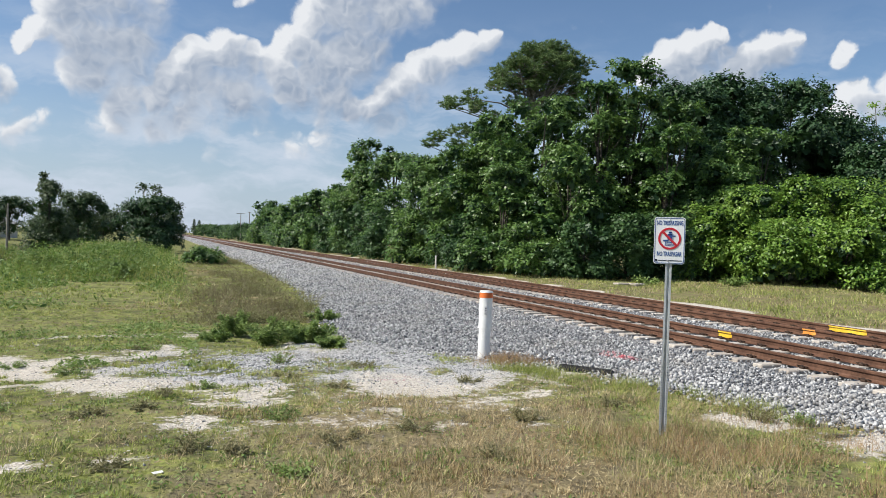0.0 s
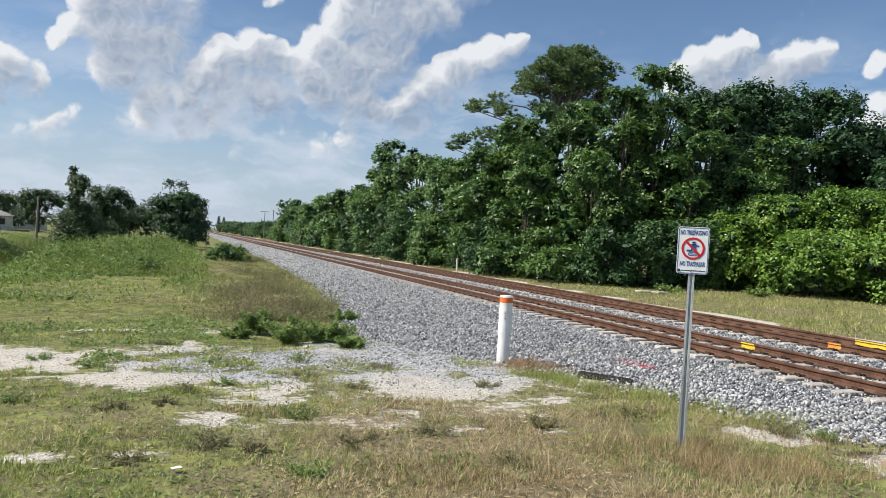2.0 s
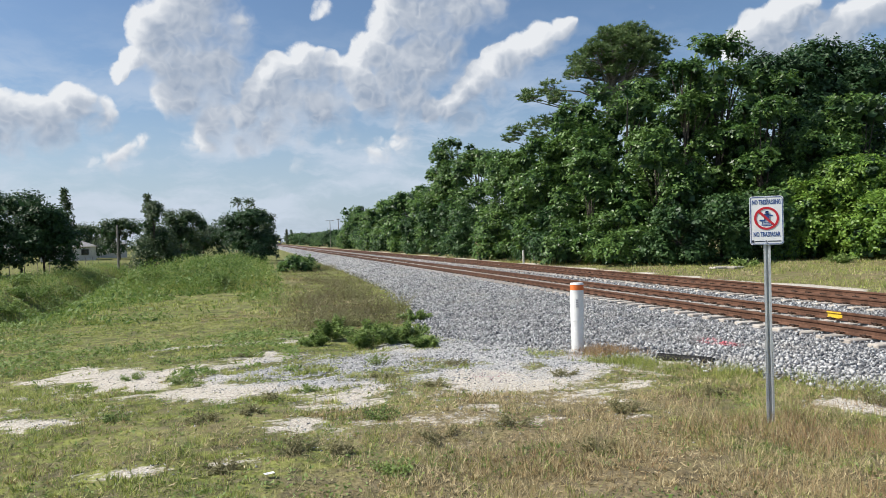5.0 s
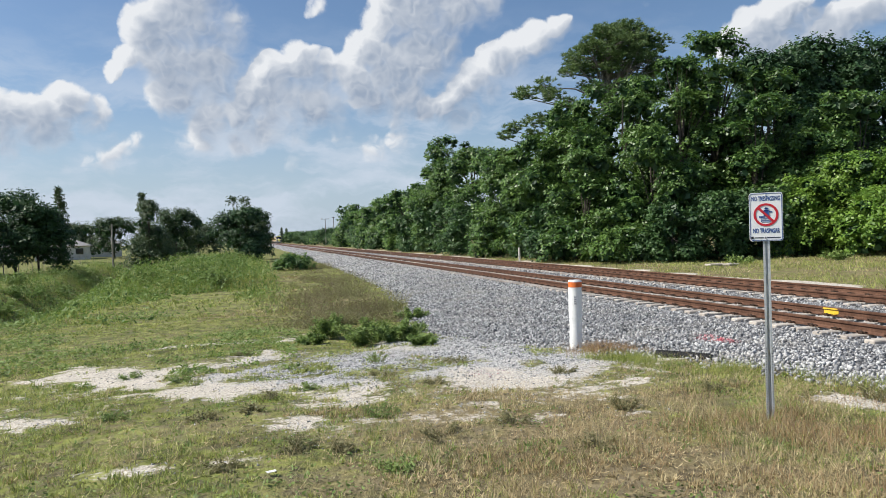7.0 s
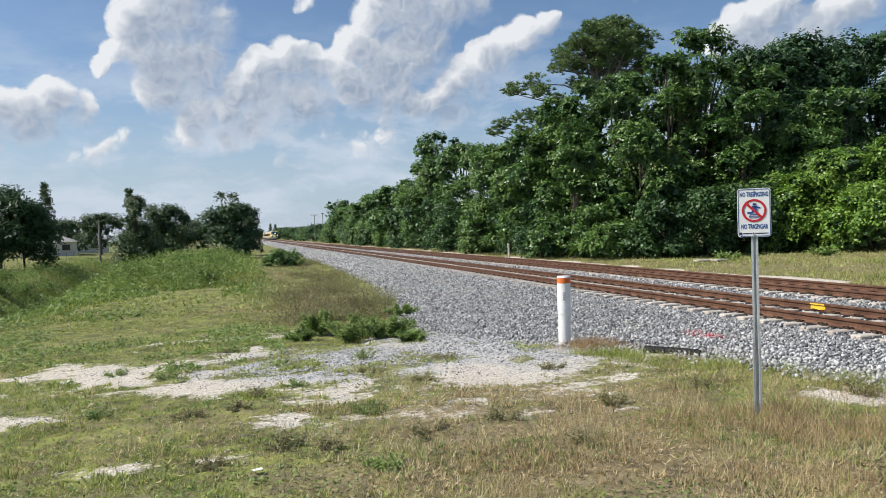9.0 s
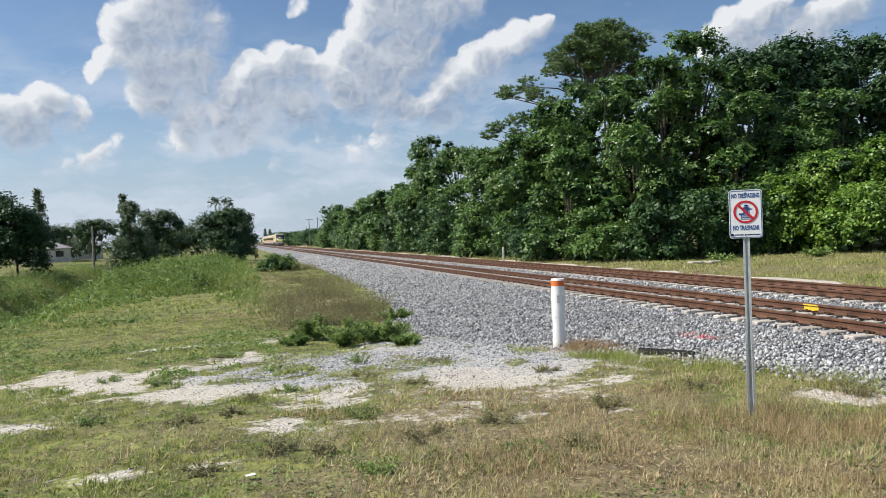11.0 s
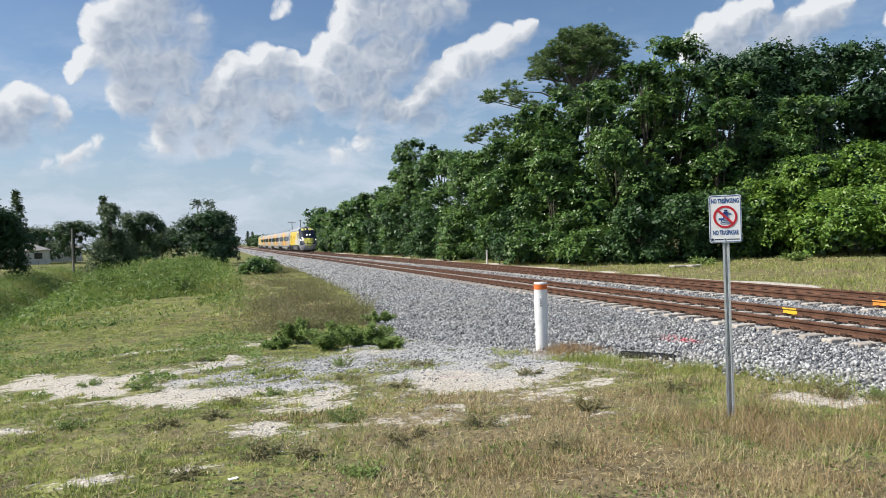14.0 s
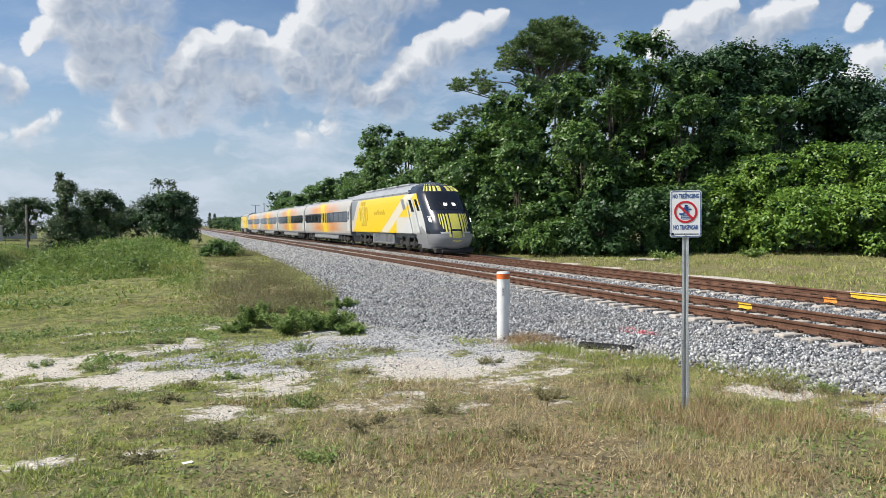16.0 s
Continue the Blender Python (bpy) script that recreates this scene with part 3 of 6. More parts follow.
def stones(name, x, y, z, size, label):
    """Angular stones, six corners each, at the given places."""
    n = len(x)
    base = np.array([(1, 0, 0), (-1, 0, 0), (0, 1, 0), (0, -1, 0), (0, 0, 1), (0, 0, -1)], float)
    tri = np.array([(0, 2, 4), (2, 1, 4), (1, 3, 4), (3, 0, 4), (2, 0, 5), (1, 2, 5), (3, 1, 5), (0, 3, 5)])
    v = np.repeat(base[None], n, 0) * RNG.uniform(0.65, 1.25, (n, 6, 1)) + RNG.uniform(-0.28, 0.28, (n, 6, 3))
    v *= np.stack([np.ones(n), RNG.uniform(0.6, 1.0, n), RNG.uniform(0.5, 0.85, n)], -1)[:, None]
    q = RNG.normal(size=(n, 4))
    q /= np.linalg.norm(q, axis=1)[:, None]
    w, a, b, c = q.T
    rot = np.stack([np.stack([1 - 2 * (b * b + c * c), 2 * (a * b - c * w), 2 * (a * c + b * w)], -1),
                    np.stack([2 * (a * b + c * w), 1 - 2 * (a * a + c * c), 2 * (b * c - a * w)], -1),
                    np.stack([2 * (a * c - b * w), 2 * (b * c + a * w), 1 - 2 * (a * a + b * b)], -1)], -2)
    v = np.einsum("nij,nkj->nki", rot, v) * np.asarray(size)[:, None, None]
    v += np.stack([x, y, z], -1)[:, None]
    faces = (tri[None] + 6 * np.arange(n)[:, None, None]).reshape(-1, 3)
    tagged(new(name, mesh_of(name, v, faces, STONE)), label, "gravel", kind="stuff")


def build_stones():
    def spread(n, x0, x1, y0, y1, power):
        y = y0 + (y1 - y0) * RNG.random(n) ** power
        return RNG.uniform(x0, x1, n), y
    # near shoulder
    n = 62000
    y = -4 + 92 * RNG.random(n) ** 2.0
    x = -0.75 + (toe(y) - 0.5 + 0.75) * RNG.random(n)
    keep = RNG.random(n) < np.clip((x - toe(y) + 0.5) / 0.7, 0.05, 1)
    x, y = x[keep], y[keep]
    size = RNG.uniform(0.018, 0.044, len(x)) * (1 + np.clip(y - 10, 0, 80) * 0.026)
    stones("ballast_stones", x, y, ballast_top(x, y) + size * RNG.uniform(-0.1, 1.0, len(x)), size, "grey crushed stone along the near rail")
    # between and beside the rails
    x, y = spread(23000, -0.7, 7.3, 0, 90, 1.8)
    size = RNG.uniform(0.026, 0.05, len(x)) * (1 + np.clip(y - 14, 0, 40) * 0.02)
    stones("track_stones", x, y, np.where(x < 6.95, -0.212, -0.30) + size * 0.3, size, "grey crushed stone between the rails and ties")
    # loose gravel in the field
    x, y = RNG.uniform(-14, -2.8, 70000), RNG.uniform(-2.5, 11, 70000)
    grey = wave(x, y, 2.0) * 0.4 + np.exp(-(((x + 9.7) / 2.3) ** 2 + ((y - 5.6) / 1.7) ** 2)) + np.exp(-(((x + 6.9) / 1.3) ** 2 + ((y - 7.5) / 3.0) ** 2)) + np.exp(-(((x + 4.0) / 1.4) ** 2 + ((y + 0.2) / 1.4) ** 2)) * 0.7
    keep = (RNG.random(len(x)) < bareness(x, y) * (grey + 0.25)) & (x < toe(y) + 0.2)
    x, y, grey = x[keep], y[keep], grey[keep]
    size = RNG.uniform(0.008, 0.022, len(x)) * (0.8 + 0.9 * np.clip(grey - 0.3, 0, 0.9))
    stones("loose_gravel", x, y, height(x, y) - size * 0.05, size, "scattered grey gravel on pale sand")


build_bed()
build_stones()


# ---- railway ----
def rail_mesh():
    """A flat-bottomed rail, running along y, its head at z = 0.02."""
    half = [(0.0, -0.165), (0.075, -0.165), (0.075, -0.155), (0.02, -0.135), (0.009, -0.115), (0.009, -0.045), (0.036, -0.028), (0.038, 0.008), (0.030, 0.02), (0.0, 0.02)]
    ring = [(x, z) for x, z in half[:-1]] + [(0.0, 0.02)] + [(-x, z) for x, z in reversed(half[1:-1])]
    ys = [-40, 0, 30, 60, 120, 300, 1500]
    vs = [(x, y, z) for y in ys for x, z in ring]
    k = len(ring)
    fs = [(i * k + j, i * k + (j + 1) % k, (i + 1) * k + (j + 1) % k, (i + 1) * k + j) for i in range(len(ys) - 1) for j in range(k)]
    me = mesh_of("rail", vs, fs, RUST)
    me.materials.append(RAIL_TOP)
    for p in me.polygons:
        if p.normal.z > 0.6 and p.center.z > 0:
            p.material_index = 1
    bm = bmesh.new()
    bm.from_mesh(me)
    bmesh.ops.recalc_face_normals(bm, faces=bm.faces)
    bm.to_mesh(me)
    bm.free()
    return me


def tie_mesh():
    bm = bmesh.new()
    box(bm, -0.55, 2.055, -0.12, 0.12, -0.40, -0.172, 0.018)
    me = bpy.data.meshes.new("tie")
    bm.to_mesh(me)
    bm.free()
    me.materials.append(CONCRETE)
    return me


def clip_mesh(side):
    """A looped spring clip on its shoulder, beside the rail foot."""
    pieces = [tube([(side * 0.05, -0.10, -0.145), (side * 0.10, -0.09, -0.125), (side * 0.13, -0.03, -0.12), (side * 0.085, 0.0, -0.115), (side * 0.06, 0.05, -0.125), (side * 0.12, 0.09, -0.125), (side * 0.15, 0.04, -0.135)], [0.014] * 7, 5)]
    bm = bmesh.new()
    box(bm, min(side * 0.075, side * 0.13), max(side * 0.075, side * 0.13), -0.05, 0.05, -0.172, -0.125, 0.008)
    bm.verts.ensure_lookup_table()
    bv = [tuple(v.co) for v in bm.verts]
    bf = [tuple(v.index for v in f.verts) for f in bm.faces]
    bm.free()
    v, f = joined(pieces + [(bv, bf)])
    return mesh_of("clip", v, f, CLIP)


RAIL, TIE, CLIP_NEAR, CLIP_FAR = rail_mesh(), tie_mesh(), clip_mesh(-1), clip_mesh(1)
TIE_STEP = 0.61


def build_track(name, x, label, ties, clips):
    track = tagged(empty(name, x, 0, 0), label, "railway track", kind="structure")
    for dx in (0.0, 1.505):
        part("rail", RAIL, None, track).matrix_basis = pose(dx, 0, 0)
    rows = np.arange(-6, 260) * TIE_STEP + 0.25
    for k, y in enumerate(rows[:ties]):
        part("tie", TIE, None, track).matrix_basis = pose(0, float(y), 0)
        if k < clips:
            for dx in (0.0, 1.505):
                part("clip", CLIP_NEAR, None, track).matrix_basis = pose(dx, float(y), 0)
                if k < clips // 2:
                    part("clip", CLIP_FAR, None, track).matrix_basis = pose(dx, float(y), 0)
    bm = bmesh.new()
    for y in rows[ties:]:
        box(bm, -0.55, 2.055, y - 0.12, y + 0.12, -0.40, -0.172)
    tagged(part("distant_ties", bm, CONCRETE, track), kind="stuff")
    bm = bmesh.new()
    for y in rows[clips:230]:
        for dx in (0.0, 1.505):
            box(bm, dx - 0.14, dx - 0.05, y - 0.08, y + 0.08, -0.172, -0.115)
    tagged(part("distant_clips", bm, CLIP, track), kind="stuff")
    return track


def build_marks():
    def mark(x, y0, y1, mat, label):
        bm = bmesh.new()
        box(bm, -0.013, -0.0095, 0, y1 - y0, -0.118, -0.042)
        box(bm, -0.0405, -0.0365, 0, y1 - y0, -0.026, 0.006)
        box(bm, -0.073, -0.012, 0.02, y1 - y0 - 0.02, -0.140, -0.132, m=Matrix.Translation((0, 0, 0.012)))
        ob = tagged(part("paint_mark", bm, mat), label, "paint mark", "paint marks on the rails")
        ob.matrix_basis = pose(x, y0, 0)
    mark(1.505, 7.32, 7.74, YELLOW_MARK, "bright yellow paint patch on a rusty rail web")
    mark(4.27, 7.42, 7.80, ORANGE_MARK, "orange paint patch on a rusty rail web")
    mark(5.775, 7.20, 8.30, YELLOW_MARK, "long yellow paint patch on a rusty rail web")


# ---- train ----
TRACK_X = 4.27 + 0.7525
SPEED = 45.7
GAP_END = 56.9          # where the nose car ends at the clip's last moment


def nose_line(z):
    """How far the nose leans back at a height."""
    return float(np.interp(z, [0.25, 0.6, 1.0, 1.5, 2.0, 2.5, 2.9, 3.4, 3.9, 4.2, 4.45, 4.62, 4.7], [0.55, 0.15, 0.0, 0.12, 0.4, 0.75, 1.15, 1.65, 2.15, 2.55, 3.1, 3.9, 4.6]))


def half_width(z):
    return float(np.interp(z, [0.25, 0.6, 1.0, 1.4, 3.6, 4.0, 4.3, 4.5, 4.62, 4.7], [1.18, 1.34, 1.46, 1.52, 1.52, 1.44, 1.22, 0.92, 0.6, 0.2]))


def shell(u, z, proud=0.0):
    """A point of the nose car's skin: u from -1 (flank facing the field) through 0 (nose tip) to 1."""
    w, f = half_width(z), nose_line(z)
    a = abs(u)
    if a <= 0.6:
        t = a / 0.6 * math.pi / 2
        x = w * math.sin(t) ** 0.85
        y = f + (1.0 - math.cos(t) ** 0.9) * 1.55
        nx, ny = math.sin(t), -math.cos(t)
    else:
        x, y = w, f + 1.55 + (a - 0.6) / 0.4 * (LOCO_LENGTH - f - 1.55)
        nx, ny = 1.0, 0.0
    s = -1 if u < 0 else 1
    return (s * (x + nx * proud), y + ny * proud, z + proud * 0.3 * (1 if z > 2 else 0))


LOCO_LENGTH = 21.9


def patch(name, u0, u1, z0, z1, mat, parent, proud=0.012, nu=6, nz=5, skew=0.0, label=""):
    """A thin raised panel that follows the skin."""
    vs, fs = [], []
    for i in range(nu + 1):
        for j in range(nz + 1):
            z = z0 + (z1 - z0) * j / nz
            u = u0 + (u1 - u0) * i / nu + skew * (z - z0)
            vs.append(shell(u, z, proud))
    inner = len(vs)
    for i in range(nu + 1):
        for j in range(nz + 1):
            z = z0 + (z1 - z0) * j / nz
            vs.append(shell(u0 + (u1 - u0) * i / nu + skew * (z - z0), z, -0.02))
    q = lambda i, j: i * (nz + 1) + j
    for i in range(nu):
        for j in range(nz):
            fs.append((q(i, j), q(i + 1, j), q(i + 1, j + 1), q(i, j + 1)))
    for i in range(nu):
        fs += [(q(i, 0), inner + q(i, 0), inner + q(i + 1, 0), q(i + 1, 0)), (q(i, nz), q(i + 1, nz), inner + q(i + 1, nz), inner + q(i, nz))]
    for j in range(nz):
        fs += [(q(0, j), q(0, j + 1), inner + q(0, j + 1), inner + q(0, j)), (q(nu, j), inner + q(nu, j), inner + q(nu, j + 1), q(nu, j + 1))]
    return part(name, smooth(mesh_of(name, vs, fs, mat)), None, parent, label)


def bogie(parent, y, wheels=(-1.3, 1.3)):
    bm = bmesh.new()
    for s in (-1, 1):
        box(bm, s * 1.18 - 0.09, s * 1.18 + 0.09, -2.0, 2.0, 0.46, 0.70, 0.04)
        for w in wheels:
            box(bm, s * 1.2 - 0.13, s * 1.2 + 0.13, w - 0.22, w + 0.22, 0.32, 0.80, 0.05)
            cyl(bm, 0.11, 0.11, 0.8, 1.05, 10, Matrix.Translation((s * 1.2, w, 0)))
        box(bm, s * 1.22 - 0.1, s * 1.22 + 0.1, -0.35, 0.35, 0.34, 1.02, 0.05)
    box(bm, -1.1, 1.1, -0.3, 0.3, 0.5, 0.9, 0.05)
    b = part("bogie", bm, UNDER, parent)
    b.matrix_basis = pose(0, y, 0)
    for w in wheels:
        for s in (-1, 1):
            bm = bmesh.new()
            turn = Matrix.Translation((s * 0.7525, w, 0.50)) @ Matrix.Rotation(radians(90), 4, "Y")
            cyl(bm, 0.48, 0.48, -0.065, 0.065, 24, turn)
            cyl(bm, 0.52, 0.52, -0.012, 0.012, 24, turn @ Matrix.Translation((0, 0, -s * 0.07)))
            part("wheel", bm, WHEEL, b)


def build_locomotive(label, y_sign=1):
    loco = tagged(empty("locomotive"), label, "locomotive", "cars of the passenger train")
    zs = [0.35, 0.6, 0.8, 0.95, 1.1, 1.28, 1.4, 1.5, 1.6, 1.7, 1.8, 1.9, 2.0, 2.1, 2.5, 2.9, 3.4, 3.75, 3.9, 4.05, 4.2, 4.33, 4.45, 4.55, 4.62, 4.7]
    us = [-1 + 2 * i / 160 for i in range(161)]
    vs = [shell(u, z) for z in zs for u in us]
    fs, mats = [], []
    n = len(us)
    for i in range(len(zs) - 1):
        for j in range(n - 1):
            a, z = abs((us[j] + us[j + 1]) / 2), (zs[i] + zs[i + 1]) / 2
            y = shell((us[j] + us[j + 1]) / 2, z)[1]
            if z < 1.28 and y > 3.4:
                continue
            fs.append((i * n + j, i * n + j + 1, (i + 1) * n + j + 1, (i + 1) * n + j))
            if z < 0.6 and y < 3.6:
                mats.append(2)
            elif a < 0.57 or (z > 3.9 and y < 5.4):
                mats.append(1)
            elif z > 3.9:
                mats.append(3)
            else:
                mats.append(0)
    top = (len(zs) - 1) * n
    for j in range(80):
        a, b = j, n - 1 - j
        if a + 1 <= b - 1:
            fs.append((top + a, top + a + 1, top + b - 1, top + b))
            mats.append(3)
    fs.append(tuple(i * n for i in range(len(zs))) + tuple(i * n + n - 1 for i in reversed(range(len(zs)))))
    mats.append(2)
    me = mesh_of("body", vs, fs, LOCO)
    for m in (NOSE, TRAIN_GREY, TRAIN_SILVER):
        me.materials.append(m)
    me.polygons.foreach_set("material_index", np.array(mats, np.int32))
    bm = bmesh.new()
    bm.from_mesh(me)
    bmesh.ops.recalc_face_normals(bm, faces=bm.faces)
    bm.to_mesh(me)
    bm.free()
    part("body", smooth(me, 35), None, loco, "yellow and white flank with dark sloping nose")
    patch("windscreen", -0.33, 0.33, 2.75, 3.92, GLASS_DARK, loco, 0.014, 14, 6, label="raked dark windscreen")
    for s in (-1, 1):
        patch("cab_window", s * 0.603, s * 0.613, 2.75, 3.5, GLASS_DARK, loco, 0.012, 2, 3)
        patch("cab_door", s * 0.622, s * 0.644, 1.35, 3.6, TRAIN_WHITE, loco, 0.02, 2, 3)
        patch("door_window", s * 0.627, s * 0.638, 2.7, 3.5, GLASS_DARK, loco, 0.03, 2, 2)
        for du in (0.617, 0.648):
            vsf = tube([shell(s * du, 1.3, 0.06), shell(s * du, 3.4, 0.06)], [0.03, 0.03], 6)
            part("handrail", mesh_of("handrail", *vsf, GALVANISED), None, loco)
        patch("side_window", s * 0.662, s * 0.676, 2.9, 3.6, TRAIN_GREY, loco, 0.012, 2, 2)
        # slanted crossing emblem of flat amber bars
        emblem = patch("emblem", s * 0.892, s * 0.925, 1.75, 3.75, TRAIN_AMBER, loco, 0.012, 3, 3, label="amber crossed emblem")
        for lean in (-0.012, 0.012):
            patch("emblem_bar", s * (0.9085 - lean), s * (0.9125 - lean), 1.9, 3.6, TRAIN_LIME, emblem, 0.02, 1, 3, skew=s * lean * 1.18)
        patch("emblem_post", s * 0.930, s * 0.937, 2.2, 3.3, TRAIN_AMBER, loco, 0.012, 1, 2)
        patch("emblem_post", s * 0.880, s * 0.887, 2.2, 3.3, TRAIN_AMBER, loco, 0.012, 1, 2)
        for k in range(6):
            patch("lettering_bar", s * (0.775 + 0.011 * k), s * (0.783 + 0.011 * k), 2.62, 3.0 if k in (0, 3) else 2.88, TRAIN_AMBER, loco, 0.011, 1, 1)
        lamp = patch("headlight", s * 0.375, s * 0.425, 2.02, 2.26, LAMP, loco, 0.03, 3, 2, label="lit round headlight")
        patch("lamp_rim", s * 0.35, s * 0.45, 2.30, 2.38, TRAIN_WHITE, loco, 0.02, 4, 1, skew=s * 0.1)
        for k, (a, b) in enumerate(((0.02, 0.055), (0.075, 0.105), (0.125, 0.150), (0.17, 0.19), (0.21, 0.225))):
            patch("nose_stripe", s * a, s * b, 0.82 + 0.26 * k, 2.52, TRAIN_LIME, loco, 0.014, 1, 6, label="pale yellow nose stripe")
            patch("brow_stripe", s * (a * 1.6 + 0.005), s * (b * 1.6 + 0.005), 4.0, 4.5, TRAIN_LIME, loco, 0.014, 1, 3)
        patch("lettering_bar", s * 0.08, s * 0.24, 1.30, 1.40, TRAIN_WHITE, loco, 0.02, 5, 1)
        patch("wiper", s * 0.05, s * 0.06, 2.8, 3.3, UNDER, loco, 0.03, 1, 2, skew=s * 0.2)
        patch("ditch_light", s * 0.03, s * 0.075, 3.05, 3.2, LAMP, loco, 0.03, 2, 1)
    patch("nose_panel", -0.02, 0.02, 0.8, 2.52, TRAIN_LIME, loco, 0.013, 2, 6)
    bm = bmesh.new()
    box(bm, -1.40, 1.40, 9.2, 15.0, 0.42, 1.28, 0.10)
    box(bm, -1.2, 1.2, 2.6, 21.8, 0.95, 1.32, 0.05)
    for i in range(24):
        box(bm, -1.43, -1.38, 9.4 + 0.22 * i, 9.47 + 0.22 * i, 0.6, 1.2)
    part("underframe", bm, TRAIN_GREY, loco, "grey fuel tank and sill between the bogies")
    bm = bmesh.new()
    box(bm, -1.25, 1.25, 0.45, 0.9, 0.12, 0.42, 0.05)
    box(bm, -0.9, 0.9, 0.3, 0.6, 0.10, 0.3, 0.04)
    part("pilot", bm, UNDER, loco)
    for y in (7.5, 10.5, 14.0, 17.5):
        part("roof_hatch", boxed(-0.75, 0.75, y, y + 2.4, 4.6, 4.75, bevel=0.06), TRAIN_SILVER, loco)
    bm = bmesh.new()
    for i in range(50):
        for s in (-1, 1):
            box(bm, s * 1.46 - 0.03, s * 1.46 + 0.03, 5.0 + 0.34 * i, 5.2 + 0.34 * i, 3.98, 4.06)
    tagged(part("roof_brackets", bm, TRAIN_SILVER, loco), kind="stuff")
    bogie(loco, 6.0, (-1.4, 1.4))
    bogie(loco, 18.0, (-1.4, 1.4))
    return loco


COACH_PITCH = 25.2


def build_coach():
    coach = tagged(empty("passenger_coach"), "white coach with orange fields, yellow band and dark windows", "railway coach", "cars of the passenger train")
    half = [(1.40, 0.92), (1.48, 0.98), (1.53, 1.12), (1.55, 1.9), (1.55, 2.2), (1.55, 3.2), (1.53, 3.55), (1.45, 3.85), (1.25, 4.12), (0.9, 4.30), (0.45, 4.40), (0.0, 4.43)]
    ring = [(-x, z) for x, z in half] + [(x, z) for x, z in reversed(half[:-1])]
    L = COACH_PITCH / 2 - 0.35
    k = len(ring)
    ys = [-L, -L + 0.15, -6, 0, 6, L - 0.15, L]
    vs, fs, mats = [], [], []
    for y in ys:
        sh = 0.97 if abs(y) == L else 1.0
        vs += [(x * sh, y, 2.4 + (z - 2.4) * sh) for x, z in ring]
    for i in range(len(ys) - 1):
        for j in range(k - 1):
            fs.append((i * k + j, i * k + j + 1, (i + 1) * k + j + 1, (i + 1) * k + j))
            z = (ring[j][1] + ring[j + 1][1]) / 2
            mats.append(1 if z > 4.0 else 2 if z < 1.1 else 0)
        fs.append((i * k, (i + 1) * k, (i + 1) * k + k - 1, i * k + k - 1))
        mats.append(2)
    fs += [tuple(range(k)), tuple((len(ys) - 1) * k + j for j in range(k))]
    mats += [2, 2]
    me = mesh_of("body", vs, fs, COACH)
    me.materials.append(TRAIN_SILVER)
    me.materials.append(TRAIN_GREY)
    me.polygons.foreach_set("material_index", np.array(mats, np.int32))
    bm = bmesh.new()
    bm.from_mesh(me)
    bmesh.ops.recalc_face_normals(bm, faces=bm.faces)
    bm.to_mesh(me)
    bm.free()
    part("body", smooth(me, 30), None, coach)
    for s in (-1, 1):
        x0, x1 = sorted((s * 1.535, s * 1.562))
        part("window_band", boxed(x0, x1, -12.1, 12.1, 2.12, 3.12, bevel=0.01), TRAIN_DARK, coach, "dark continuous window band")
        x0, x1 = sorted((s * 1.55, s * 1.570))
        for i in range(11):
            y = -10.5 + 2.1 * i
            part("window", boxed(x0, x1, y - 0.9, y + 0.9, 2.2, 3.04, bevel=0.01), GLASS_DARK, coach)
        x0, x1 = sorted((s * 1.55, s * 1.574))
        for y in (-1.35, -0.45, 0.5, 1.35):
            part("window_pillar", boxed(x0, x1, y - 0.13, y + 0.13, 2.12, 3.12), TRAIN_YELLOW, coach, "yellow window pillar")
        for y in (-11.7, 11.7):
            x0, x1 = sorted((s * 1.535, s * 1.566))
            d = part("door", boxed(x0, x1, y - 0.5, y + 0.5, 1.3, 3.45, bevel=0.01), TRAIN_WHITE, coach, "white entrance door")
            part("door_window", boxed(x0 - 0.006, x1 + 0.006, y - 0.2, y + 0.2, 2.35, 3.1), GLASS_DARK, d)
    bm = bmesh.new()
    box(bm, -1.42, 1.42, -6.4, 6.4, 0.48, 0.95, 0.1)
    part("underframe", bm, TRAIN_GREY, coach, "grey underfloor skirt")
    bm = bmesh.new()
    for y in (-L - 0.3, L):
        box(bm, -1.2, 1.2, y, y + 0.3, 0.9, 4.0, 0.04)
    part("gangway", bm, UNDER, coach)
    bm = bmesh.new()
    for y in (-9.5, 0, 9.5):
        box(bm, -0.7, 0.7, y - 1.6, y + 1.6, 4.36, 4.5, 0.04)
    part("roof_unit", bm, TRAIN_SILVER, coach)
    bogie(coach, -8.9)
    bogie(coach, 8.9)
    return coach


# ---- plants ----
def unit(n, rng):
    v = rng.normal(size=(n, 3))
    return v / np.linalg.norm(v, axis=1)[:, None]


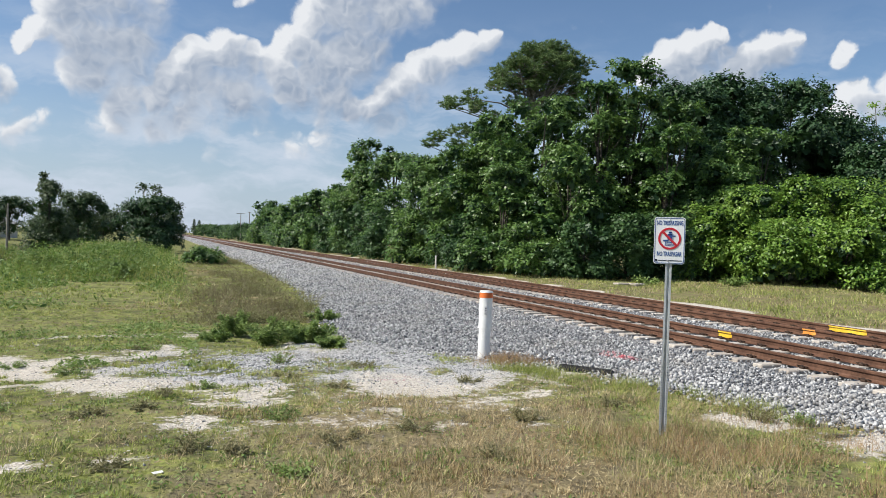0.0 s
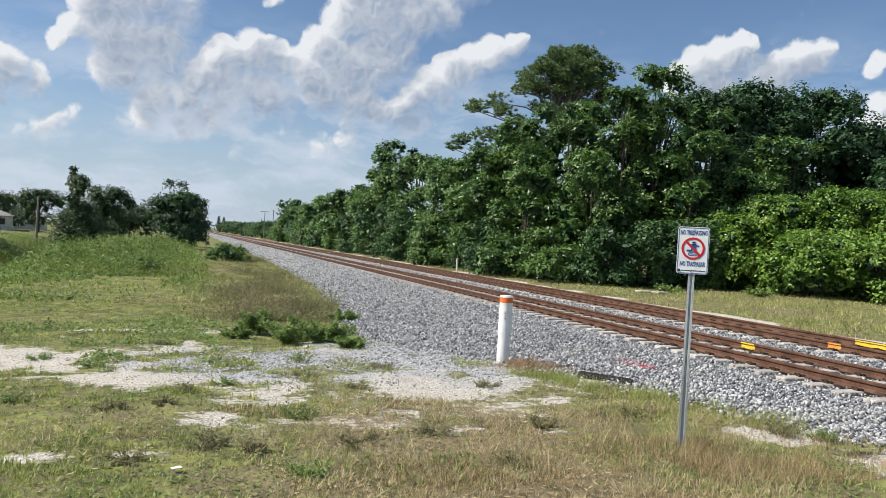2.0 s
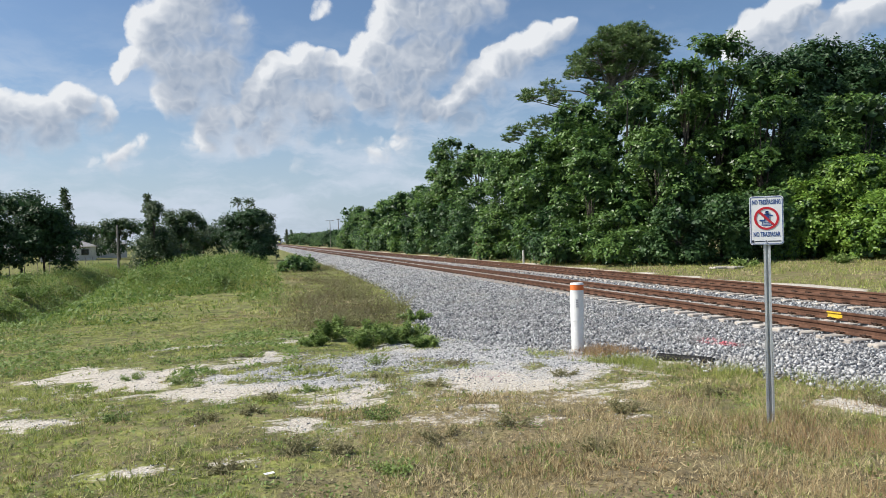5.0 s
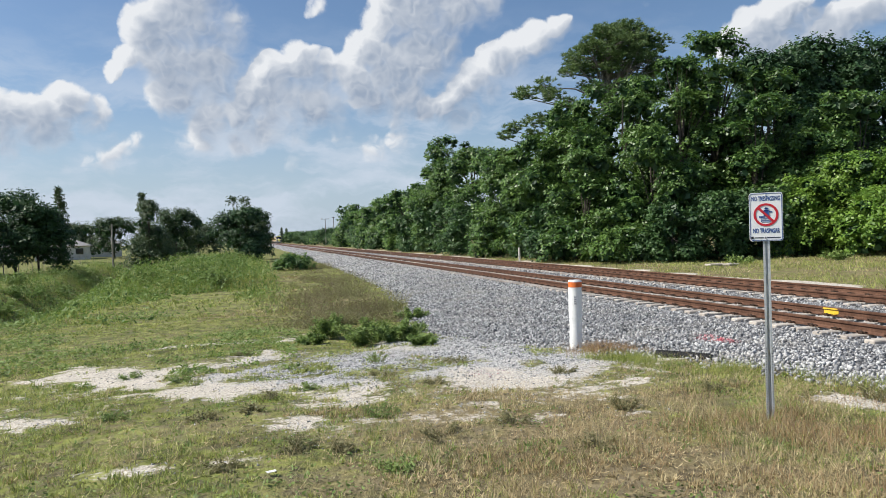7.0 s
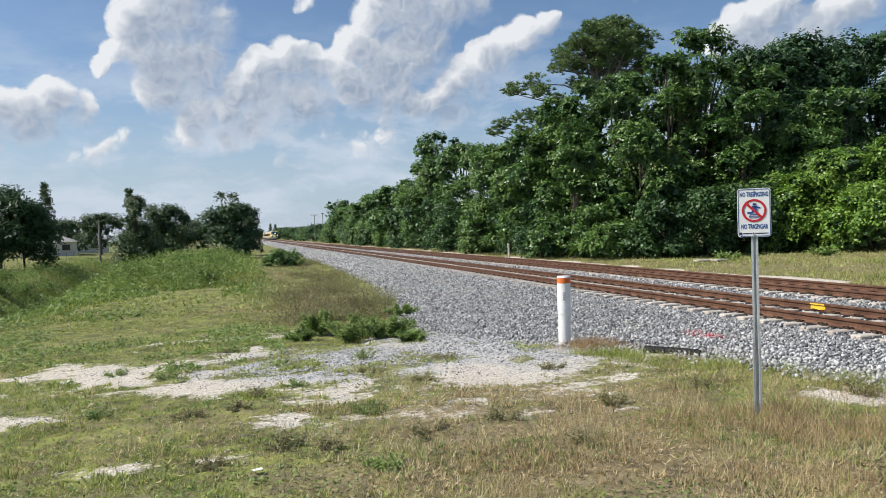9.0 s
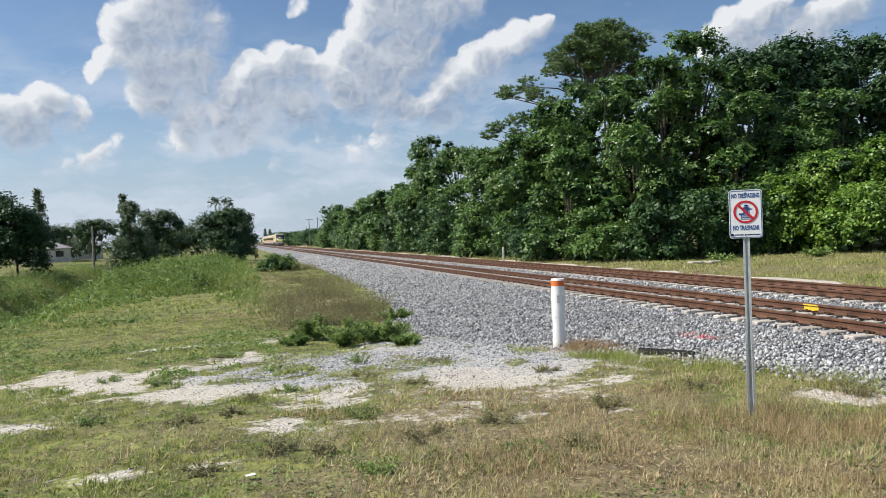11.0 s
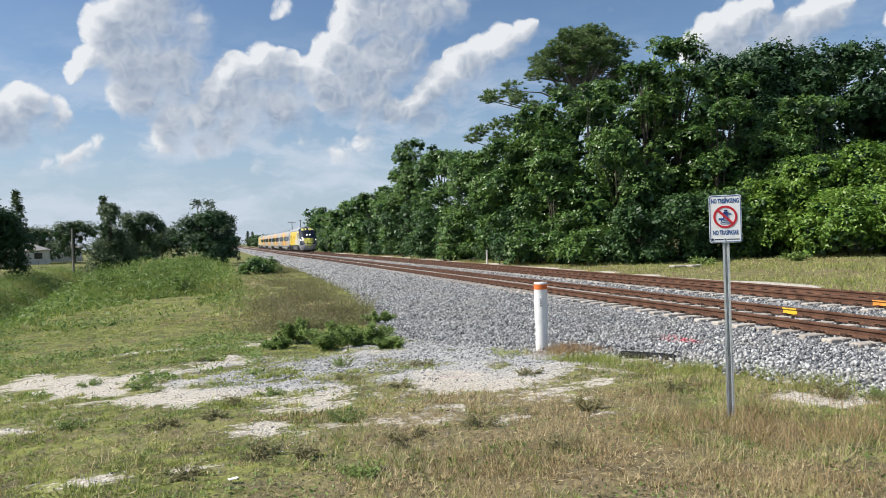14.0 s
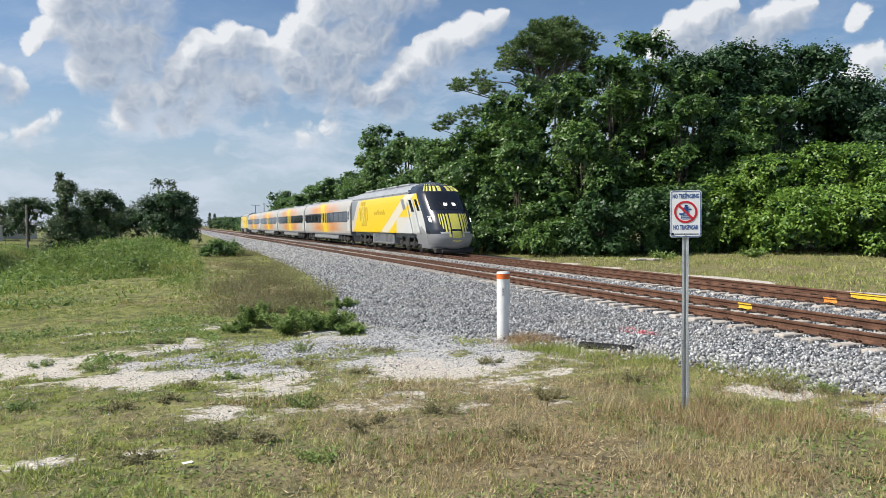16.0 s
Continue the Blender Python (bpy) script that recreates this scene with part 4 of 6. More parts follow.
def leaf_mesh(name, at, out, length, width, rng, mat, droop=0.25):
    """Pointed four-cornered leaves at the places `at`, lying roughly across `out`."""
    n = len(at)
    normal = out * 0.8 + np.array([0, 0, 0.55]) + unit(n, rng) * 0.75
    normal /= np.linalg.norm(normal, axis=1)[:, None]
    along = unit(n, rng) + out * 0.3 - np.array([0, 0, droop])
    along -= normal * (along * normal).sum(1)[:, None]
    along /= np.linalg.norm(along, axis=1)[:, None]
    side = np.cross(normal, along)
    ln = (length * rng.uniform(0.6, 1.3, n))[:, None]
    wd = (width * rng.uniform(0.7, 1.3, n))[:, None]
    v = np.stack([at, at + along * ln * 0.45 + side * wd * 0.5 - normal * ln * 0.06, at + along * ln, at + along * ln * 0.45 - side * wd * 0.5 - normal * ln * 0.06], 1)
    faces = np.arange(4 * n).reshape(n, 4)
    return mesh_of(name, v, faces, mat)


def crown_points(rng, radius, low, high, lobes, sprigs, leaves, lobe_size, spread, squash=0.85, top_bias=0.0, cone=False):
    """Places and outward ways of leaves: lobes up the crown, sprigs over each lobe, leaves round each sprig; then places inside the lobes."""
    t = rng.random(lobes) ** (0.85 - top_bias)
    t[0] = 1.0
    a = rng.uniform(0, 2 * math.pi, lobes)
    girth = np.sqrt(np.clip(1 - (np.clip(t - 0.45, 0, 1) / 0.62) ** 2, 0.02, 1)) * (0.82 + 0.18 * np.clip(t / 0.3, 0, 1))
    if cone:
        girth = 1.02 - 0.92 * t
    reach = radius * girth * np.sqrt(rng.uniform(0.2, 1.0, lobes)) * 0.8
    size = lobe_size * rng.uniform(0.6, 1.25, lobes) * (1.1 - 0.45 * t)
    z = np.clip(low + (high - low) * t, low + size * 0.5, high - size * 0.8)
    centre = np.stack([np.cos(a) * reach, np.sin(a) * reach, z], -1)
    which = rng.choice(lobes, sprigs, p=size**2 / (size**2).sum())
    w = unit(sprigs, rng)
    w[:, 2] = np.where(w[:, 2] < -0.4, -w[:, 2], w[:, 2])
    at = centre[which] + w * (size[which] * rng.uniform(0.72, 1.15, sprigs))[:, None] * np.array([1, 1, squash])
    at = np.repeat(at, leaves, 0) + unit(sprigs * leaves, rng) * (spread * rng.uniform(0.2, 1.0, sprigs * leaves))[:, None]
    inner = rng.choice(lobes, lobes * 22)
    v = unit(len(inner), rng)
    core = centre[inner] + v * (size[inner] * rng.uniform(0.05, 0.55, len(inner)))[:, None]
    return at, np.repeat(w, leaves, 0), centre, core, v, size[inner]


def trunk_mesh(rng, h, r, targets, bark):
    pieces = []
    lean = rng.uniform(-0.06, 0.06, 2) * h
    stem = [(lean[0] * s * s, lean[1] * s * s, h * s - 0.3) for s in (0, 0.15, 0.4, 0.7, 1.0)]
    pieces.append(tube(stem, [r * 1.3, r, r * 0.8, r * 0.5, r * 0.15], 8))
    for c in targets:
        s = rng.uniform(0.25, 0.75)
        a = Vector((lean[0] * s * s, lean[1] * s * s, h * s * 0.9))
        b = Vector(c)
        m = a.lerp(b, 0.5) + Vector((0, 0, 0.12 * (b - a).length))
        pieces.append(tube([a, m, b], [r * 0.42, r * 0.28, r * 0.08], 5))
    return mesh_of("trunk", *joined(pieces), bark)


def tree(name, x, y, h, r, label, mat, seed, lobes=16, sprigs=420, leaves=9, leaf=(0.34, 0.17), low=0.0, bark=None, spread=0.32, group="", lobe=0.42, top_bias=0.0, category="tree", dense=True, cone=False):
    """A broad-leaved tree or large shrub whose crown reaches from `low` of its height to the top."""
    rng = np.random.default_rng(seed)
    z = float(height(x, y))
    ob = tagged(empty(name, x, y, z), label, category, group)
    at, out, centre, core, core_out, core_size = crown_points(rng, r, low * h, h, lobes, sprigs, leaves, r * lobe, spread, top_bias=top_bias, cone=cone)
    at[:, 2] = np.maximum(at[:, 2], 0.05)
    part("crown", leaf_mesh("crown", at, out, leaf[0], leaf[1], rng, mat), None, ob)
    # large dark filler leaves: the crown's inner shade is put into their colour
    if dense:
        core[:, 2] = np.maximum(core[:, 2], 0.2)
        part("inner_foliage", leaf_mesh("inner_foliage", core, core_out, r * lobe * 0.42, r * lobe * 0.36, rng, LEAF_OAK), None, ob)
    part("trunk", trunk_mesh(rng, h * 0.85, max(0.06, h * 0.016), centre[: min(lobes, 12)], bark or BARK), None, ob)
    return ob


def pine(x, y, h, clumps, label, seed):
    """An old pine: a bare leaning trunk, long limbs and flat tufts of needles."""
    rng = np.random.default_rng(seed)
    z = float(height(x, y))
    ob = tagged(empty("pine_tree", x, y, z), label, "tree")
    stem = [(0, 0, -0.3), (0.2, -0.2, h * 0.3), (0.1, 0.1, h * 0.6), (-0.3, 0.2, h * 0.85), (-0.2, 0.1, h * 0.97)]
    pieces = [tube(stem, [0.42, 0.36, 0.28, 0.16, 0.05], 9)]
    ats, outs = [], []
    for cx, cy, cz, size in clumps:
        c = Vector((cx - x, cy - y, cz - z))
        a = Vector((0, 0.1, min(c.z - 0.5 - rng.uniform(0.0, 0.45) * math.hypot(c.x, c.y), h * rng.uniform(0.62, 0.93))))
        m = a.lerp(c, 0.55) + Vector((rng.uniform(-0.7, 0.7), rng.uniform(-0.7, 0.7), rng.uniform(-0.2, 0.6)))
        pieces.append(tube([a, m, c - Vector((0, 0, 0.25))], [0.11, 0.07, 0.03], 6))
        n = int(46 * size)
        tuft = np.array(c) + unit(n, rng) * np.array([size * 1.15, size * 1.15, size * 0.6]) * rng.uniform(0.35, 1.0, n)[:, None]
        for t in tuft[:: max(1, n // 4)]:
            pieces.append(tube([c - Vector((0, 0, 0.25)), Vector(t)], [0.04, 0.015], 4))
        k = 24
        ats.append(np.repeat(tuft, k, 0))
        w = unit(n * k, rng)
        w[:, 2] = np.abs(w[:, 2]) * 0.9 + w[:, 2] * 0.1
        outs.append(w)
    at, out = np.concatenate(ats), np.concatenate(outs)
    n = len(at)
    side = np.cross(out, unit(n, rng))
    side /= np.linalg.norm(side, axis=1)[:, None] + 1e-6
    ln = rng.uniform(0.24, 0.46, n)[:, None]
    v = np.stack([at + side * 0.034, at - side * 0.034, at + out * ln], 1)
    part("needles", mesh_of("needles", v, np.arange(3 * n).reshape(n, 3), NEEDLES), None, ob)
    part("trunk", mesh_of("trunk", *joined(pieces), PALE_BARK), None, ob)
    return ob


def norfolk(x, y, h, r, seed):
    """A tall conifer with level tiers of branches."""
    rng = np.random.default_rng(seed)
    ob = tagged(empty("norfolk_pine", x, y, float(height(x, y))), "tall narrow dark conifer with tiered branches", "tree", "tiered conifers beyond the field")
    pieces, ats, outs = [tube([(0, 0, -0.3), (0, 0, h * 0.5), (0, 0, h)], [h * 0.02, h * 0.013, 0.03], 7)], [], []
    tiers = 13
    for i in range(tiers):
        z = h * (0.25 + 0.73 * i / (tiers - 1))
        reach = r * (1.05 - 0.85 * i / (tiers - 1))
        for j in range(6):
            a = rng.uniform(0, 6.28)
            tip = Vector((math.cos(a) * reach, math.sin(a) * reach, z + 0.12 * reach))
            pieces.append(tube([(0, 0, z), tip], [0.05, 0.02], 4))
            n = 26
            s = rng.uniform(0.15, 1.0, n)[:, None]
            ats.append(np.array([0, 0, z]) + (np.array(tip) - np.array([0, 0, z])) * s + unit(n, rng) * 0.16 * r)
            outs.append(unit(n, rng))
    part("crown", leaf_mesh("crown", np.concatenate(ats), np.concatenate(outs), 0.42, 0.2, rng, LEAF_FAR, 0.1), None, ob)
    part("trunk", mesh_of("trunk", *joined(pieces), BARK), None, ob)


def build_tree_wall():
    bright = "bright green broad-leaved shrub at the wood's edge"
    for i, (x, y, h, r) in enumerate([(33.5, 28.5, 5.9, 3.6), (31.4, 31.1, 7.3, 3.6), (29.2, 34.7, 6.9, 3.6), (25.9, 35.4, 5.4, 2.9), (29.6, 27.3, 4.2, 2.8), (27.6, 30.3, 4.2, 2.7), (37.0, 27.0, 5.4, 3.6), (36.0, 32.5, 7.6, 4.0)]):
        tree("brush", x, y, h, r, bright, LEAF_BRUSH, 100 + i, 28, 1300, 9, (0.25, 0.14), 0.0, group="brush at the wood's edge", category="shrub")
    dark = "dense dark green oak behind the brush"
    for i, (x, y, h, r) in enumerate([(44.6, 46.2, 18.3, 6.0), (38.9, 47.5, 18.5, 5.4), (50.1, 45.5, 15.6, 5.0), (32.6, 46.5, 16.8, 4.6), (54.0, 40.0, 13.0, 5.0), (47.0, 38.5, 11.5, 5.0)]):
        tree("oak_tree", x, y, h, r, dark, LEAF_OAK, 200 + i, 40, 2300, 9, (0.34, 0.2), 0.05, group="oaks in the wood", spread=0.45, lobe=0.5, top_bias=0.3)
    tree("slim_tree", 58.9, 47.7, 18.3, 3.2, "thin pale-leaved tree beside the dark wood", LEAF_BRUSH, 231, 18, 160, 8, (0.4, 0.2), 0.3, PALE_BARK, spread=0.5, lobe=0.3, dense=False)
    tree("slim_tree", 62.5, 44.0, 15.5, 3.2, "thin pale-leaved tree beside the dark wood", LEAF_WALL, 232, 18, 240, 8, (0.4, 0.2), 0.1, PALE_BARK, spread=0.5, lobe=0.3)
    wood = "leafy green tree of a dense trackside wood"
    for i, (x, y, h, r, low) in enumerate([
            (33.6, 38.8, 11.9, 4.2, 0.0), (23.7, 42.0, 17.0, 3.5, 0.1), (20.9, 42.7, 15.0, 3.2, 0.1), (17.1, 45.0, 13.7, 4.0, 0.05), (14.4, 47.5, 13.0, 3.6, 0.05),
            (17.1, 40.4, 9.8, 3.6, 0.0), (24.7, 38.7, 11.4, 3.2, 0.0), (13.2, 43.2, 8.2, 3.2, 0.0), (12.6, 49.8, 10.3, 3.2, 0.0), (12.6, 57.4, 10.0, 3.4, 0.0),
            (28.5, 42.5, 14.4, 3.8, 0.05), (20.0, 48.0, 14.6, 4.0, 0.05), (25.5, 47.0, 15.2, 3.8, 0.1), (16.5, 53.0, 12.6, 4.0, 0.05), (29.8, 38.5, 9.4, 3.4, 0.0), (14.4, 66.0, 10.8, 4.2, 0.0), (14.4, 74.4, 12.2, 4.2, 0.05), (15.2, 86.8, 15.4, 3.6, 0.4), (13.8, 90.3, 11.6, 3.6, 0.0),
            (14.0, 100.0, 10.2, 4.4, 0.0), (13.8, 111.7, 9.9, 4.6, 0.0), (14.2, 124.0, 9.2, 4.8, 0.0), (14.2, 138.1, 10.2, 4.6, 0.0), (14.6, 155.0, 8.6, 5.4, 0.0), (15.0, 173.0, 8.8, 5.4, 0.0), (15.8, 192.6, 11.6, 5.4, 0.0)]):
        n = 1300 if y < 60 else 900 if y < 100 else 600
        leaf = (0.29, 0.16) if y < 60 else (0.34, 0.19) if y < 100 else (0.42, 0.25)
        tree("woodland_tree", x, y, h, r, wood, LEAF_WALL, 300 + i, 34, n, 10, leaf, low, group="trees of the trackside wood", spread=0.27 if y < 60 else 0.36)
    low_label = "leafy undergrowth bush at the foot of the wood"
    for i, (x, y, h, r) in enumerate([
            (11.9, 62.5, 5.4, 3.2), (13.0, 80.0, 6.4, 3.6), (11.9, 51.5, 5.2, 2.7), (11.4, 45.6, 4.4, 2.4), (13.6, 39.6, 3.8, 2.4), (16.2, 36.6, 3.8, 2.4), (19.4, 36.4, 4.4, 2.5), (22.9, 36.2, 4.6, 2.4),
            (12.0, 56.6, 4.4, 2.4), (12.2, 70.5, 5.4, 3.4), (12.6, 88.5, 6.2, 3.4), (12.4, 98.0, 5.2, 3.4), (12.8, 109.9, 5.2, 3.6), (13.0, 125.0, 5.0, 3.8), (13.2, 142.4, 4.8, 4.0), (13.4, 160.0, 4.8, 4.2), (13.8, 180.0, 4.8, 4.4), (14.0, 202.8, 5.0, 4.8),
            (15.0, 225.0, 5.6, 6.0), (15.5, 245.0, 5.4, 6.5), (15.5, 268.0, 5.4, 6.5), (16.0, 300.0, 5.4, 8.0), (16.0, 343.0, 5.8, 8.0), (17.0, 400.0, 6.4, 9.0), (17.0, 474.0, 7.2, 9.0), (18.0, 560.0, 8.0, 10.0)]):
        n = 640 if y < 60 else 420
        leaf = (0.27, 0.15) if y < 60 else (0.34, 0.2) if y < 100 else (0.5, 0.3)
        tree("undergrowth_bush", x, y, h, r, low_label, LEAF_UNDER_SHADE if i % 4 else LEAF_WALL, 400 + i, 22, n, 8, leaf, 0.0, group="undergrowth bushes", spread=0.34 if y < 100 else 0.6, category="shrub")


def pine_clumps():
    """Tufts over a broad dome, and flat pads on the long limbs below it."""
    rng = np.random.default_rng(61)
    clumps = []
    for i in range(46):
        a, s = 2.39996 * i, math.sqrt((i + 0.5) / 46)
        rise = math.sqrt(max(0.0, 1 - s * s))
        clumps.append((25.2 + 5.2 * s * math.cos(a) + rng.uniform(-0.5, 0.5), 59.4 + 3.6 * s * math.sin(a), 17.0 + 4.9 * rise + rng.uniform(-0.8, 0.5), rng.uniform(0.85, 1.35)))
        if i % 2:
            clumps.append((25.2 + 4.0 * s * math.cos(a + 0.7), 59.4 + 2.8 * s * math.sin(a + 0.7), 16.0 + 3.6 * rise + rng.uniform(-0.9, 0.6), rng.uniform(0.8, 1.2)))
    for x, z, size in ((14.7, 15.2, 1.0), (15.9, 15.7, 1.3), (17.4, 16.3, 1.2), (17.0, 15.0, 1.1), (18.6, 15.4, 1.0), (14.0, 12.1, 1.0), (15.4, 12.4, 1.3), (16.8, 12.9, 1.1), (13.3, 11.4, 0.9), (16.2, 11.5, 1.0),
                       (19.6, 17.4, 1.2), (20.2, 14.6, 1.1), (29.0, 16.0, 1.3), (27.0, 15.2, 1.2), (22.6, 15.8, 1.1)):
        clumps.append((x, 59.4 + rng.uniform(-1.4, 1.4), z, size))
    return clumps


def build_far_plants():
    heavy = "dark rounded shade tree beyond the ditch"
    for i, (x, y, h, r) in enumerate([(-33.6, 73.1, 8.0, 4.8), (-31.0, 71.0, 6.6, 3.0), (-38.5, 70.0, 8.6, 5.4), (-43.5, 72.0, 8.0, 5.0), (-36.4, 142.1, 7.8, 4.6), (-21.8, 105.7, 7.5, 4.4), (-19.9, 123.9, 5.6, 4.0), (-10.4, 94.2, 6.7, 2.6),
                                      (-45.0, 150.0, 7.0, 5.5), (-54.0, 140.0, 7.5, 6.0), (-28.0, 165.0, 7.0, 6.0), (-16.0, 180.0, 6.0, 5.0), (-62.0, 120.0, 8.0, 6.0)]):
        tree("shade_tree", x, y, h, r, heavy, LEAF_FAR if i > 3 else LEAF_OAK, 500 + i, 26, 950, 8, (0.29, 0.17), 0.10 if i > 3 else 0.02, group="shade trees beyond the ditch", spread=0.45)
    tree("cypress_tree", -23.8, 93.4, 9.7, 3.5, "upright green tree on the lawn beyond the ditch", LEAF_FAR, 530, 30, 1100, 8, (0.27, 0.15), 0.06, spread=0.34, cone=True)
    tree("field_tree", -12.4, 82.2, 6.0, 3.7, "dense dark green bushy tree on the field's edge", LEAF_OAK, 531, 22, 1100, 9, (0.27, 0.16), 0.0, spread=0.34, lobe=0.5)
    tree("thin_tree", -12.8, 85.0, 7.6, 2.0, "thin airy treetop above a bushy tree", LEAF_FAR, 532, 12, 90, 7, (0.4, 0.16), 0.55, PALE_BARK, spread=0.4, lobe=0.3, dense=False)
    norfolk(-39.5, 115.9, 11.4, 1.9, 540)
    norfolk(-27.2, 113.1, 12.6, 1.6, 541)
    norfolk(9.6, 520.0, 11.0, 2.4, 542)
    norfolk(13.0, 520.0, 10.4, 2.2, 543)
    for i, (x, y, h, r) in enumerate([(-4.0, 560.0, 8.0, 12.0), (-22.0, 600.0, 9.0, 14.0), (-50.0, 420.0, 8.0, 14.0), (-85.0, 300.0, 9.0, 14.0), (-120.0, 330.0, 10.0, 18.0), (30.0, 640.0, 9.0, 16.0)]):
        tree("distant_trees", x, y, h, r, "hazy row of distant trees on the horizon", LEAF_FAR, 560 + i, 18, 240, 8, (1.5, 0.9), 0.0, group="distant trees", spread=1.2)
    tree("trackside_bush", -7.7, 56.0, 1.35, 1.9, "leafy bush beside the ballast", LEAF_WALL, 580, 14, 260, 8, (0.22, 0.12), 0.0, spread=0.22, category="shrub")


def blades(name, x, y, z, tall, wide, lean, mat, label, rng, category="grass"):
    n = len(x)
    a = rng.uniform(0, 2 * math.pi, n)
    d = np.stack([np.cos(a), np.sin(a), np.zeros(n)], -1)
    b = rng.uniform(0, 2 * math.pi, n)
    tip = np.stack([np.cos(b), np.sin(b), np.zeros(n)], -1) * (lean * tall * rng.uniform(0, 1, n))[:, None]
    base = np.stack([x, y, z - 0.01], -1)
    v = np.stack([base + d * (wide / 2)[:, None], base - d * (wide / 2)[:, None], base + tip + np.array([0, 0, 1]) * tall[:, None]], 1)
    tagged(new(name, mesh_of(name, v, np.arange(3 * n).reshape(n, 3), mat)), label, category, kind="stuff")


def tufts(name, x, y, count, radius, length, width, lush, mat, label, rng):
    """Blades that spring from a tuft's foot and fan outwards."""
    n = len(x) * count
    a = rng.uniform(0, 2 * math.pi, n)
    out = np.stack([np.cos(a), np.sin(a), np.zeros(n)], -1)
    side = np.stack([-np.sin(a), np.cos(a), np.zeros(n)], -1)
    foot = np.stack([np.repeat(x, count), np.repeat(y, count), np.zeros(n)], -1) + out * (radius * rng.random(n))[:, None]
    foot[:, 2] = height(foot[:, 0], foot[:, 1]) - 0.008
    tall = rng.uniform(*length, n) * np.repeat(lush, count)
    lean = rng.uniform(0.2, 1.45, n)
    wide = rng.uniform(*width, n)
    tip = foot + out * (tall * np.sin(lean))[:, None] + np.array([0, 0, 1]) * (tall * np.cos(lean))[:, None]
    v = np.stack([foot + side * (wide / 2)[:, None], foot - side * (wide / 2)[:, None], tip], 1)
    tagged(new(name, mesh_of(name, v, np.arange(3 * n).reshape(n, 3), mat)), label, "grass", kind="stuff")


def cover_leaves(name, x, y, z, length, width, mat, label, rng, category="ground cover"):
    """Small leaves lying loosely on or over the ground."""
    at = np.stack([x, y, z], -1)
    me = leaf_mesh(name, at, np.tile([0, 0, 0.35], (len(x), 1)) + unit(len(x), rng) * 0.35, length, width, rng, mat, 0.0)
    tagged(new(name, me), label, category, kind="stuff")


